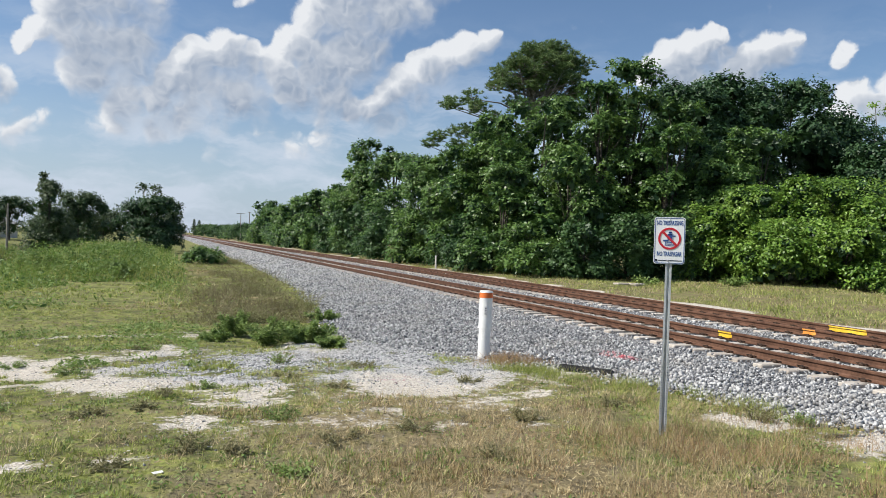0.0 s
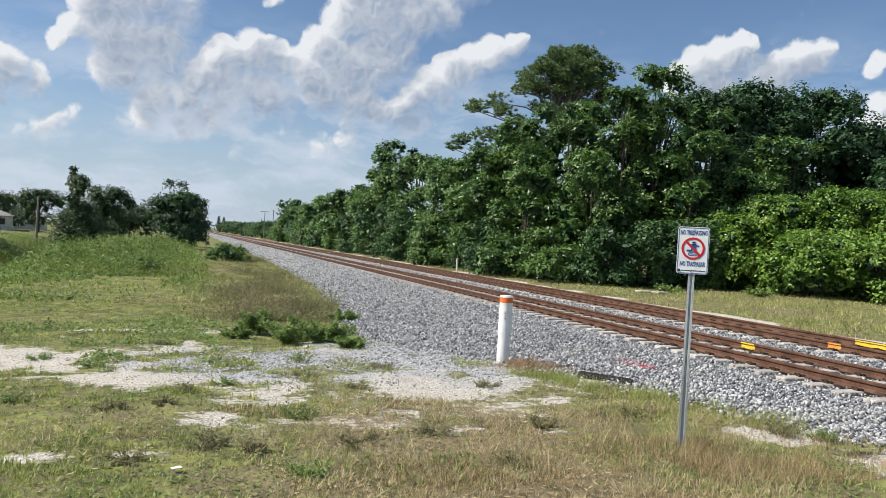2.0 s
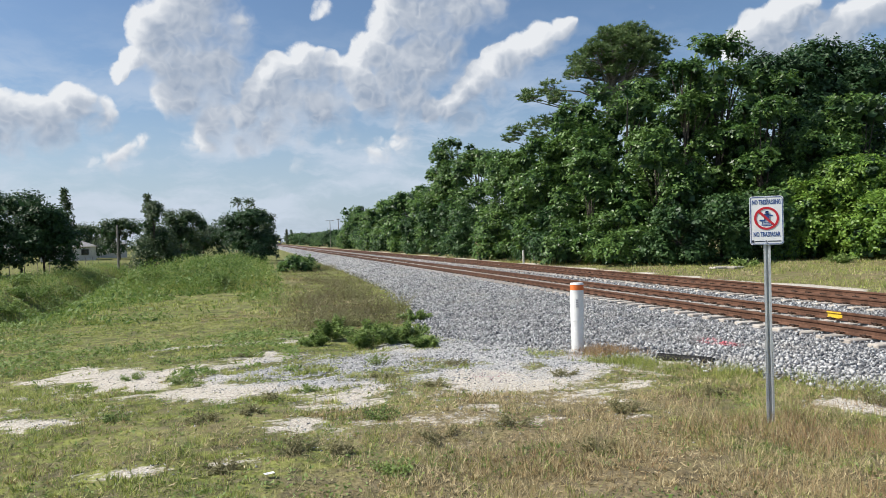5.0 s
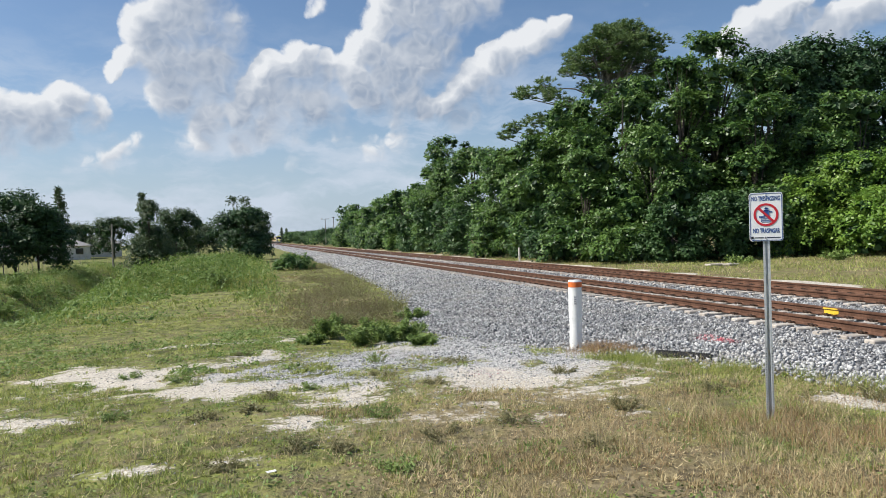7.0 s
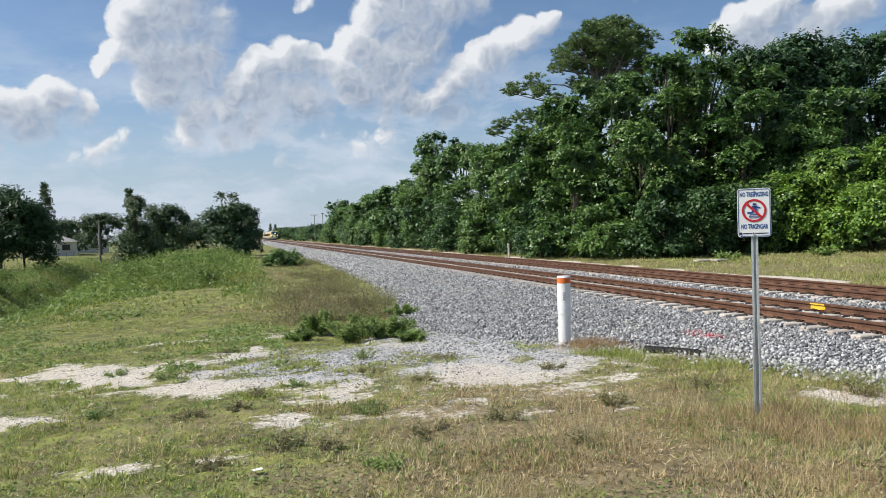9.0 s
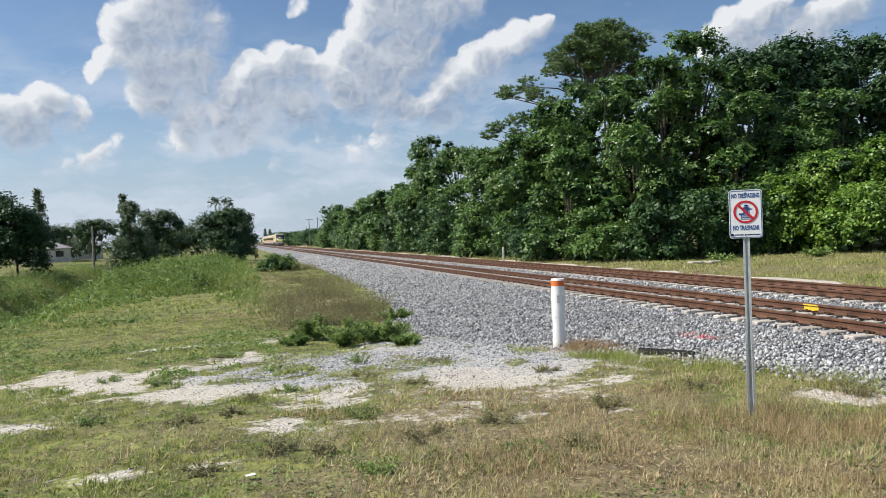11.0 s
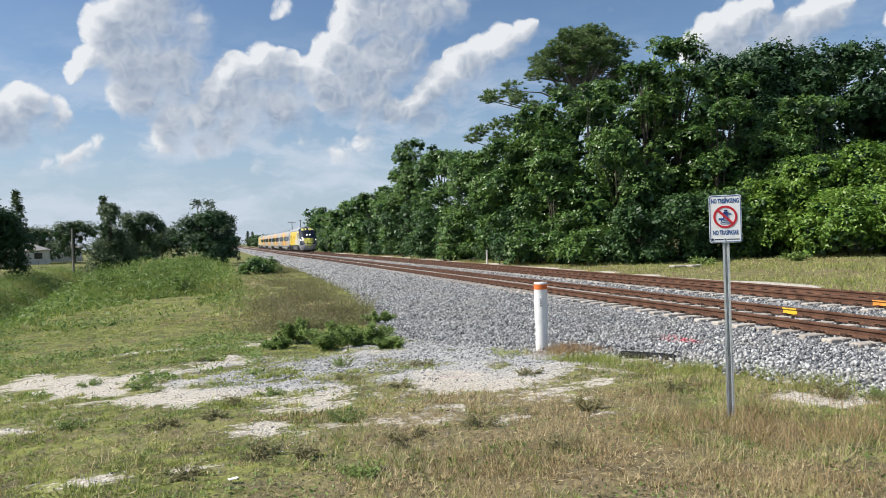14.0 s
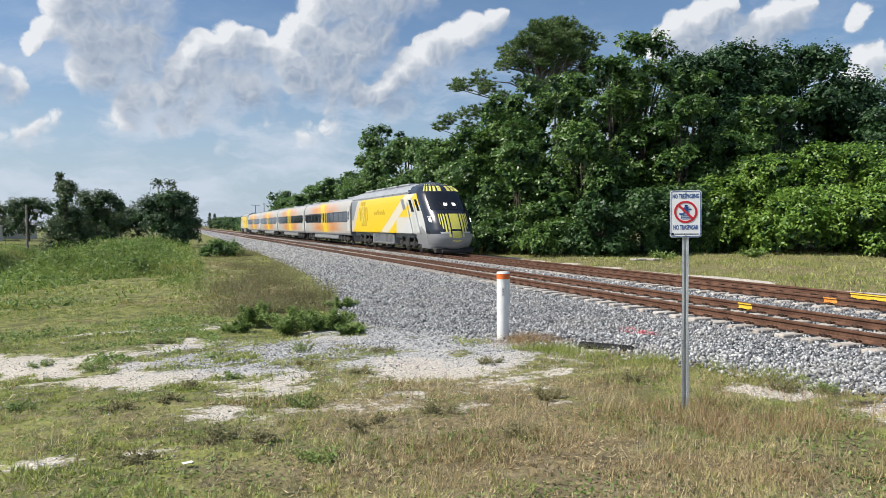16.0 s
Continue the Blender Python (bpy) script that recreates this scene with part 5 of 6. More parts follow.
def build_grass():
    rng = np.random.default_rng(21)

    def near(n, power=1.6):
        y = -3.8 + 22 * rng.random(n) ** power
        x = -11.0 + rng.uniform(-0.8, 1.0, n) * (0.95 * (y + 6) + 1.0)
        e = bareness(x, y) + (wave(x, y, 0.3) - 0.5) * 0.5
        keep = (x < toe(y) + 0.1) & (x > -26) & (e < 0.40 + 0.25 * rng.random(n) ** 4)
        return x[keep], y[keep]
    # tufts, finer close by and coarser far off
    for (n, y0, y1, x0, x1, power, count, radius, length, width) in ((21000, -3.9, 6.0, -15.0, -3.5, 1.25, 15, 0.035, (0.025, 0.085), (0.006, 0.011)),
                                                                     (15000, 5.0, 19.0, -23.0, -5.0, 1.3, 11, 0.08, (0.03, 0.085), (0.012, 0.022)),
                                                                     (9000, 18.0, 62.0, -34.0, -4.0, 1.4, 10, 0.16, (0.05, 0.17), (0.03, 0.05))):
        y = y0 + (y1 - y0) * rng.random(n) ** power
        x = rng.uniform(x0, x1, n)
        patchy = wave(x + 31, y, radius * 22) * 0.5 + wave(x, y + 17, radius * 8) * 0.5
        keep = (x < toe(y) - 0.05) & (x > -12.5 - 0.82 * (y + 6)) & (bareness(x, y) + (wave(x, y, 0.3) - 0.5) * 0.5 < 0.42 + 0.25 * rng.random(n) ** 4) & (patchy > 0.26 + 0.26 * rng.random(n))
        x, y, lush = x[keep], y[keep], np.clip(patchy[keep] * 1.7, 0.6, 1.35)
        pick = 0.6 * rng.random(len(x)) + 0.4 * wave(x + 7, y + 7, 0.9)
        dry = pick < np.clip(dryness(x, y) + 0.02, 0, 0.85)
        olive = ~dry & (pick > 0.74)
        for mask, mat, name, label in ((~dry & ~olive, GRASS_GREEN, "green_grass", "short green tufts of field grass"), (dry, GRASS_DRY, "dry_grass", "short dry straw-coloured grass tufts"), (olive, WEED, "rank_grass", "dark green tufts of rank grass")):
            tufts(name, x[mask], y[mask], count, radius, length, width, lush[mask], mat, label, rng)
    # creeping leaves and dead thatch between the tufts
    x, y = near(80000)
    kind = wave(x + 3, y + 40, 0.6) * 0.6 + rng.random(len(x)) * 0.5
    low, high = 0.33 + 0.25 * dryness(x, y), 0.62 + 0.1 * dryness(x, y)
    for mask, mat, name, label, ln, wd in ((kind > high, WEED, "creeping_leaves", "small creeping green leaves", 0.030, 0.015), (kind < low, GRASS_DRY, "dead_thatch", "pale dead grass thatch on soil", 0.045, 0.007),
                                           ((kind >= low) & (kind <= high), WEED_OLIVE, "olive_cover", "olive ground-covering leaves", 0.028, 0.013)):
        xs, ys = x[mask], y[mask]
        cover_leaves(name, xs, ys, height(xs, ys) + rng.uniform(0.003, 0.03, len(xs)), ln * 1.3, wd * 1.3, mat, label, rng)
    # mats of broader weeds in the field
    m = 60000
    y = 5.5 + 14 * rng.random(m) ** 1.3
    x = rng.uniform(-24, -8.5, m)
    mat_at = np.clip(wave(x + 50, y, 1.7) * 0.8 + wave(x, y + 60, 0.7) * 0.5 - 0.72, 0, 1)
    keep = (mat_at > 0.03) & (bareness(x, y) < 0.5) & (x < toe(y) - 0.3)
    x, y, mat_at = x[keep], y[keep], mat_at[keep]
    cover_leaves("weed_mats", x, y, height(x, y) + 0.02 + mat_at * rng.random(len(x)) * 0.7, 0.075, 0.03, WEED, "mats of broad green weeds in the field", rng, "weeds")
    # longer arching blades in clumps close by
    x, y = near(9000, 1.9)
    live = (wave(x + 11, y + 3, 0.9) > 0.52) & (y < 6)
    x, y = x[live], y[live]
    k = 9
    x, y = np.repeat(x, k) + rng.normal(0, 0.03, len(x) * k), np.repeat(y, k) + rng.normal(0, 0.03, len(x) * k)
    for mask, mat, name, label in ((np.arange(len(x)) % (2 * k) < k, GRASS_GREEN, "long_grass", "arching green grass blades"), (np.arange(len(x)) % (2 * k) >= k, GRASS_DRY, "long_dry_grass", "arching straw-coloured grass blades")):
        m = int(mask.sum())
        blades(name, x[mask], y[mask], height(x[mask], y[mask]), rng.uniform(0.05, 0.14, m), rng.uniform(0.004, 0.008, m), 1.5, mat, label, rng)
    # long stems in the dry patch by the sign and the fringe along the ballast
    m = 16000
    x, y = rng.normal(-7.2, 1.8, m), rng.normal(-0.2, 1.6, m)
    keep = (x < toe(y) - 0.1) & (bareness(x, y) < 0.4) & (wave(x, y, 0.4) > 0.45)
    x, y = x[keep], y[keep]
    blades("dry_stems", x, y, height(x, y), rng.uniform(0.06, 0.24, len(x)), rng.uniform(0.0025, 0.005, len(x)), 1.1, GRASS_DRY, "long dry grass stems round the sign", rng)
    m = 9000
    x, y = rng.normal(-6.3, 1.1, m), rng.normal(-1.0, 1.1, m)
    keep = (x < toe(y) - 0.1) & (wave(x + 2, y, 0.5) > 0.5)
    x, y = x[keep], y[keep]
    blades("russet_stems", x, y, height(x, y), rng.uniform(0.06, 0.22, len(x)), rng.uniform(0.003, 0.006, len(x)), 0.9, STRAW, "russet dead stems beside the sign", rng)
    m = 7000
    s = rng.random(m)
    x = np.interp(s, [0, 0.5, 1], [-6.0, -5.35, -4.3]) + rng.normal(0, 0.2, m)
    y = np.interp(s, [0, 0.5, 1], [4.2, 2.4, 0.5]) + rng.normal(0, 0.25, m)
    keep = (wave(x, y, 0.35) > 0.5) & (np.hypot(x + 5.0, y - 3.4) > 0.42)
    x, y = x[keep], y[keep]
    blades("fringe_grass", x, y, height(x, y), rng.uniform(0.05, 0.20, len(x)), rng.uniform(0.003, 0.007, len(x)), 1.0, GRASS_GREEN, "bright green grass fringe along the ballast", rng)
    m = 2600
    x, y = rng.normal(-5.55, 0.28, m), rng.normal(4.75, 0.22, m)
    blades("straw_tuft", x, y, height(x, y), rng.uniform(0.05, 0.20, m), rng.uniform(0.003, 0.006, m), 1.2, STRAW, "orange-brown dead grass beside the marker pipe", rng)
    # leafy weeds in mounds on the berm and along the ditch
    m = 105000
    y = 17 + 88 * rng.random(m) ** 1.5
    bank = rng.random(m) < 0.55
    x = np.where(bank, rng.normal(0, 2.9, m) - 22.4 - 0.06 * (y - 30), rng.normal(-14.2, 2.4, m))
    mound = np.clip(wave(x, y, 4.3) * 1.2 + wave(x, y, 1.4) * 0.7 - 0.48, 0, 1.2) * np.where(bank, np.clip((y - 14) / 14, 0.15, 1), np.clip((y - 23) / 15, 0.0, 1))
    keep = (mound > 0.05) & (x < -9.8)
    x, y, mound = x[keep], y[keep], mound[keep]
    cover_leaves("tall_weeds", x, y, height(x, y) + mound * rng.random(len(x)) ** 0.6 * 1.35, 0.20, 0.065, WEED_TALL, "mounds of tall green weeds on the ditch bank", rng, "weeds")
    pick = rng.random(len(x)) < 0.4
    blades("weed_stalks", x[pick], y[pick], height(x[pick], y[pick]), (0.15 + mound[pick]) * rng.uniform(0.5, 1.25, int(pick.sum())), rng.uniform(0.02, 0.035, int(pick.sum())), 0.7, GRASS_GREEN, "tall green weed stalks on the ditch bank", rng, "weeds")
    m = 40000
    y = 12.5 + 50 * rng.random(m) ** 1.5
    x = rng.normal(-7.9, 1.2, m) + np.interp(y, [13, 30, 60], [-0.2, 0.6, 2.2])
    mound = np.clip(wave(x, y, 1.9) * 1.2 + wave(x, y, 0.6) * 0.7 - 0.65, 0, 1)
    keep = (x < toe(y) - 0.1) & (mound > 0.06)
    x, y, mound = x[keep], y[keep], mound[keep]
    pick = rng.random(len(x)) < 0.6
    blades("withered_stems", x[pick], y[pick], height(x[pick], y[pick]), mound[pick] * rng.uniform(0.3, 1.0, int(pick.sum())), rng.uniform(0.008, 0.018, int(pick.sum())), 1.7, WEED_BROWN, "withered brown weed stems beside the ballast", rng, "weeds")
    pick = ~pick
    cover_leaves("withered_weeds", x[pick], y[pick], height(x[pick], y[pick]) + mound[pick] * rng.random(int(pick.sum())) * 0.6, 0.09, 0.035, WEED_BROWN, "withered brown weed leaves beside the ballast", rng, "weeds")
    # strip beyond the far track
    m = 70000
    x, y = rng.uniform(7.6, 36, m), rng.uniform(4, 60, m)
    keep = (bareness(x, y) < 0.5) & (wave(x, y, 1.2) > 0.25)
    x, y = x[keep], y[keep]
    dry = rng.random(len(x)) < 0.3 + 0.5 * (wave(x, y, 4.0) - 0.5)
    for mask, mat, name, label in ((~dry, GRASS_GREEN, "strip_grass", "green grass strip beyond the tracks"), (dry, GRASS_DRY, "faded_strip_grass", "faded grass strip beyond the tracks")):
        k = int(mask.sum())
        blades(name, x[mask], y[mask], height(x[mask], y[mask]), rng.uniform(0.04, 0.26, k) * (0.4 + wave(x[mask], y[mask], 2.0)), rng.uniform(0.02, 0.04, k), 1.2, mat, label, rng)
    # behind and beside the camera
    m = 14000
    x, y = rng.uniform(-26, -3.5, m), rng.uniform(-14, -3.5, m)
    keep = x < toe(y)
    x, y = x[keep], y[keep]
    blades("verge_grass", x, y, height(x, y), rng.uniform(0.03, 0.09, len(x)), rng.uniform(0.008, 0.016, len(x)), 1.6, GRASS_GREEN, "short green grass on the verge", rng)


def weed(name, x, y, size, tall, mat, label, seed, n=320, leaf=(0.045, 0.018), group="low weeds"):
    """A low bushy weed: many thin stems with small leaves."""
    rng = np.random.default_rng(seed)
    ob = tagged(empty(name, x, y, float(height(x, y))), label, "weed", group)
    stems, ats, outs = [], [], []
    count = 16
    for i in range(count):
        a, s = rng.uniform(0, 6.28), size * math.sqrt(rng.uniform(0.02, 1.0))
        root = Vector((math.cos(a) * s * 0.35, math.sin(a) * s * 0.35, -0.02))
        tip = Vector((math.cos(a) * s, math.sin(a) * s, tall * rng.uniform(0.5, 1.0) * (1.1 - 0.45 * s / size)))
        mid = root.lerp(tip, 0.5) + Vector((0, 0, tall * 0.15))
        stems.append(tube([root, mid, tip], [0.005, 0.004, 0.002], 4))
        k = n // count
        t = rng.uniform(0.15, 1.0, k)[:, None]
        ats.append(np.array(root) * (1 - t) ** 2 + 2 * np.array(mid) * t * (1 - t) + np.array(tip) * t**2 + unit(k, rng) * size * 0.10)
        outs.append(unit(k, rng) * 0.6 + np.array([0, 0, 0.6]))
    at = np.concatenate(ats)
    at[:, 2] = np.maximum(at[:, 2], 0.01)
    part("leaves", leaf_mesh("leaves", at, np.concatenate(outs), leaf[0], leaf[1], rng, mat, 0.0), None, ob)
    tagged(part("stalk", mesh_of("stalk", *joined(stems), WEED_OLIVE), None, ob), kind="stuff")


def build_weeds():
    green = "bushy dark green weed clump on gravel"
    for i, (x, y, s, h) in enumerate([(-8.8, 8.6, 0.60, 0.40), (-8.2, 8.4, 0.52, 0.34), (-9.45, 10.0, 0.42, 0.42), (-6.9, 13.4, 0.45, 0.24), (-9.9, 9.2, 0.30, 0.16), (-7.9, 7.6, 0.32, 0.16)]):
        weed("green_weed", x, y, s * 1.1, h * 1.45, WEED, green, 700 + i, 3600, (0.075, 0.026), "dark green weed clumps")
    small = "low straggly olive weed on bare ground"
    for i, (x, y, s, h) in enumerate([
            (-9.2, 5.45, 0.30, 0.26), (-10.7, 0.55, 0.30, 0.17), (-10.3, 0.45, 0.24, 0.14), (-12.1, 5.25, 0.30, 0.15), (-11.6, 2.2, 0.28, 0.12), (-11.1, 2.35, 0.22, 0.1), (-9.75, 1.7, 0.3, 0.16), (-9.4, 0.6, 0.36, 0.14), (-8.6, 0.9, 0.3, 0.12),
            (-10.4, 3.6, 0.24, 0.1), (-9.3, 4.2, 0.3, 0.1), (-4.75, 0.35, 0.32, 0.24), (-4.5, 0.05, 0.26, 0.2), (-7.0, 3.2, 0.3, 0.12), (-11.3, 0.1, 0.22, 0.1), (-10.0, -0.3, 0.3, 0.1), (-8.2, -0.2, 0.3, 0.14), (-7.3, 1.0, 0.3, 0.16),
            (-12.6, 2.8, 0.28, 0.12), (-8.8, 3.2, 0.26, 0.1), (-10.9, 3.1, 0.24, 0.1), (-12.9, 6.1, 0.3, 0.12), (-11.3, 7.9, 0.35, 0.08), (-8.1, 4.7, 0.3, 0.1), (-5.3, -0.9, 0.3, 0.16), (-6.0, 1.4, 0.26, 0.14)]):
        weed("low_weed", x, y, s * 0.8, h * 0.9, WEED_OLIVE if i % 3 else WEED, small, 740 + i, 520, (0.032, 0.014))
    rng = np.random.default_rng(33)
    for i in range(26):
        y = float(34 + 50 * rng.random() ** 1.2)
        weed("berm_shrub", float(rng.normal(-14.6, 1.9)), y, float(rng.uniform(0.7, 1.5)), float(rng.uniform(0.6, 1.3)), WEED_TALL if i % 3 else WEED, "rounded green weed shrub on the grassy berm", 820 + i, 1300, (0.17, 0.06), "weed shrubs on the berm")
    for i in range(16):
        y = float(24 + 50 * rng.random())
        weed("ditch_shrub", float(rng.normal(-23.5, 1.6) - 0.06 * (y - 30)), y, float(rng.uniform(0.8, 1.5)), float(rng.uniform(0.6, 1.1)), WEED if i % 3 else WEED_TALL, "dark green weed shrub along the ditch", 860 + i, 1300, (0.17, 0.06), "weed shrubs along the ditch")
    for i, (x, y) in enumerate([(30.5, 23.5), (27.0, 22.0), (34.0, 24.0), (23.0, 30.0), (17.5, 31.5)]):
        weed("strip_weed", x, y, 0.9, 0.6, WEED, "dark green weed in the far grass strip", 790 + i, 500, (0.22, 0.09), "weeds beyond the tracks")


# ---- sign, marker pipe and small things ----
def lettering(name, text, size, x, z, mat, parent, y=-0.004):
    cu = bpy.data.curves.new(name, "FONT")
    cu.body, cu.size, cu.align_x, cu.extrude, cu.resolution_u = text, size, "CENTER", 0.0006, 2
    cu.offset = 0.0014
    tmp = bpy.data.objects.new(name, cu)
    scene.collection.objects.link(tmp)
    me = bpy.data.meshes.new_from_object(tmp)
    bpy.data.objects.remove(tmp)
    me.materials.clear()
    me.materials.append(mat)
    ob = new(name, me)
    ob.parent = parent
    ob.matrix_basis = Matrix.Translation((x, y, z)) @ pose(0, 0, 0, 90, 0, 0) @ Matrix.Diagonal((0.52, 1.0, 1.0, 1.0))
    return ob


def rounded_plate(w, h, r, y0, y1, seg=5):
    pts = []
    for cx, cz, a0 in ((w / 2 - r, h / 2 - r, 0), (-w / 2 + r, h / 2 - r, 90), (-w / 2 + r, -h / 2 + r, 180), (w / 2 - r, -h / 2 + r, 270)):
        for i in range(seg + 1):
            a = radians(a0 + 90 * i / seg)
            pts.append((cx + r * math.cos(a), cz + r * math.sin(a)))
    k = len(pts)
    vs = [(x, y0, z) for x, z in pts] + [(x, y1, z) for x, z in pts]
    fs = [tuple(range(k)), tuple(range(2 * k - 1, k - 1, -1))] + [(i, k + i, k + (i + 1) % k, (i + 1) % k) for i in range(k)]
    return vs, fs


def ring_plate(r0, r1, y0, y1, seg=40):
    vs, fs = [], []
    for i in range(seg):
        a = 2 * math.pi * i / seg
        for r in (r0, r1):
            for y in (y0, y1):
                vs.append((r * math.cos(a), y, r * math.sin(a)))
    for i in range(seg):
        a, b = 4 * i, 4 * ((i + 1) % seg)
        fs += [(a, b, b + 2, a + 2), (a + 1, a + 3, b + 3, b + 1), (a, a + 1, b + 1, b), (a + 2, b + 2, b + 3, a + 3)]
    return vs, fs


def frame_plate(w, h, r, t, y0, y1):
    ov, _ = rounded_plate(w, h, r, y0, y1)
    iv, _ = rounded_plate(w - 2 * t, h - 2 * t, max(r - t, 0.004), y0, y1)
    k = len(ov) // 2
    vs = ov + iv
    fs = []
    for i in range(k):
        j = (i + 1) % k
        fs += [(i, j, 2 * k + j, 2 * k + i), (k + i, 3 * k + i, 3 * k + j, k + j), (i, k + i, k + j, j), (2 * k + i, 2 * k + j, 3 * k + j, 3 * k + i)]
    return vs, fs


def build_sign():
    x, y = -6.36, -0.05
    z = float(height(x, y))
    sign = tagged(empty("warning_sign", x, y, z, -35), "white no-trespassing sign on a galvanised steel post in dry grass", "sign")
    top = 2.235 - z
    bm = bmesh.new()
    # upper post: a folded channel; lower stub a little wider
    box(bm, -0.030, -0.012, 0.0, 0.006, 0.62, top - 0.02)
    box(bm, 0.012, 0.030, 0.0, 0.006, 0.62, top - 0.02)
    box(bm, -0.014, -0.009, 0.006, 0.032, 0.62, top - 0.02)
    box(bm, 0.009, 0.014, 0.006, 0.032, 0.62, top - 0.02)
    box(bm, -0.014, 0.014, 0.028, 0.033, 0.62, top - 0.02)
    part("post", bm, GALVANISED, sign)
    bm = bmesh.new()
    box(bm, -0.036, -0.016, -0.004, 0.003, -0.3, 0.78)
    box(bm, 0.016, 0.036, -0.004, 0.003, -0.3, 0.78)
    box(bm, -0.018, -0.013, 0.003, 0.038, -0.3, 0.78)
    box(bm, 0.013, 0.018, 0.003, 0.038, -0.3, 0.78)
    box(bm, -0.018, 0.018, 0.033, 0.039, -0.3, 0.78)
    stub = part("post_stub", bm, GALVANISED, sign, "perforated lower post section")
    holes = bmesh.new()
    for i in range(26):
        for sx in (-0.026, 0.026):
            cyl(holes, 0.0045, 0.0045, 0, 0.002, 8, Matrix.Translation((sx, -0.0045, 0.04 + i * 0.0254)) @ Matrix.Rotation(radians(90), 4, "X"))
    tagged(part("post_holes", holes, SIGN_BLACK, stub), kind="stuff")
    panel = part("panel", mesh_of("panel", *rounded_plate(0.290, 0.455, 0.026, -0.010, -0.006), SIGN_WHITE), None, sign, "white sheet with rounded corners and blue edge")
    panel.matrix_basis = pose(0, 0, top - 0.2275)
    part("border", mesh_of("border", *frame_plate(0.277, 0.442, 0.022, 0.005, -0.0125, -0.0095), SIGN_BLUE), None, panel)
    lettering("heading", "NO TRESPASSING", 0.060, 0, 0.152, SIGN_BLUE, panel, -0.0115)
    lettering("spanish_heading", "NO TRASPASAR", 0.062, 0, -0.150, SIGN_BLUE, panel, -0.0115)
    badge = part("prohibition_ring", mesh_of("prohibition_ring", *ring_plate(0.087, 0.107, -0.0135, -0.0095), SIGN_RED), None, panel, "red prohibition ring")
    badge.matrix_basis = pose(0, 0, 0.020)
    bm = bmesh.new()
    box(bm, -0.092, 0.092, -0.0150, -0.0100, -0.011, 0.011, m=Matrix.Rotation(radians(45), 4, "Y"))
    part("slash", bm, SIGN_RED, badge)
    bm = bmesh.new()
    for i, w in enumerate((0.074, 0.062, 0.05)):
        box(bm, -w / 2, w / 2, -0.0125, -0.0098, -0.070 + 0.015 * i, -0.064 + 0.015 * i)
    box(bm, -0.030, -0.024, -0.0125, -0.0098, -0.072, -0.030, m=Matrix.Rotation(radians(12), 4, "Y"))
    box(bm, 0.024, 0.030, -0.0125, -0.0098, -0.072, -0.030, m=Matrix.Rotation(radians(-12), 4, "Y"))
    box(bm, -0.02, 0.025, -0.0125, -0.0098, -0.015, 0.045, 0.006)
    box(bm, 0.0, 0.055, -0.0125, -0.0098, 0.020, 0.032, 0.003)
    box(bm, -0.06, -0.01, -0.0125, -0.0098, -0.028, -0.012, 0.003)
    box(bm, -0.012, 0.022, -0.0125, -0.0098, 0.048, 0.068, 0.008)
    part("pictogram", bm, SIGN_BLUE, badge, "blue pictogram over ladder-like rails")
    bm = bmesh.new()
    box(bm, -0.130, -0.108, -0.0125, -0.0098, -0.205, -0.183, 0.004)
    for x0, x1 in ((-0.100, -0.02), (0.005, 0.120)):
        box(bm, x0, x1, -0.0122, -0.0098, -0.198, -0.190)
    box(bm, -0.012, -0.002, -0.0122, -0.0098, -0.203, -0.186)
    part("small_print", bm, SIGN_BLACK, panel)
    for dz in (0.205, -0.208):
        bm = bmesh.new()
        cyl(bm, 0.008, 0.006, 0, 0.006, 8, Matrix.Translation((0, -0.010, dz)) @ Matrix.Rotation(radians(90), 4, "X"))
        part("bolt", bm, GALVANISED, panel)


def build_marker():
    x, y = -5.88, 5.17
    z = float(height(x, y))
    ob = tagged(empty("marker_pipe", x, y, z, -35), "white plastic cable marker pipe with orange cap in gravel", "marker post")
    tall = 1.115 - z
    lean = Matrix.Rotation(radians(0.6), 4, "Y")
    bm = bmesh.new()
    cyl(bm, 0.100, 0.100, -0.2, tall * 0.46, 28, lean)
    part("lower_pipe", bm, PIPE_WHITE, ob, soft=True)
    bm = bmesh.new()
    cyl(bm, 0.110, 0.110, tall * 0.45, tall - 0.115, 28, lean)
    upper = part("upper_pipe", bm, PIPE_WHITE, ob, soft=True)
    bm = bmesh.new()
    cyl(bm, 0.113, 0.113, tall - 0.115, tall - 0.028, 28, lean)
    part("orange_band", bm, PIPE_ORANGE, ob, "faded orange plastic band", soft=True)
    bm = bmesh.new()
    cyl(bm, 0.115, 0.106, tall - 0.028, tall, 28, lean)
    part("cap", bm, PIPE_WHITE, ob, soft=True)
    part("label", boxed(0.010, 0.052, -0.1165, -0.100, tall - 0.40, tall - 0.255), LABEL_GREY, upper, "small grey label plate")
    bm = bmesh.new()
    for i in range(4):
        box(bm, 0.017, 0.045, -0.1175, -0.116, tall - 0.38 + 0.03 * i, tall - 0.372 + 0.03 * i)
    tagged(part("label_print", bm, SIGN_BLACK, upper), kind="stuff")


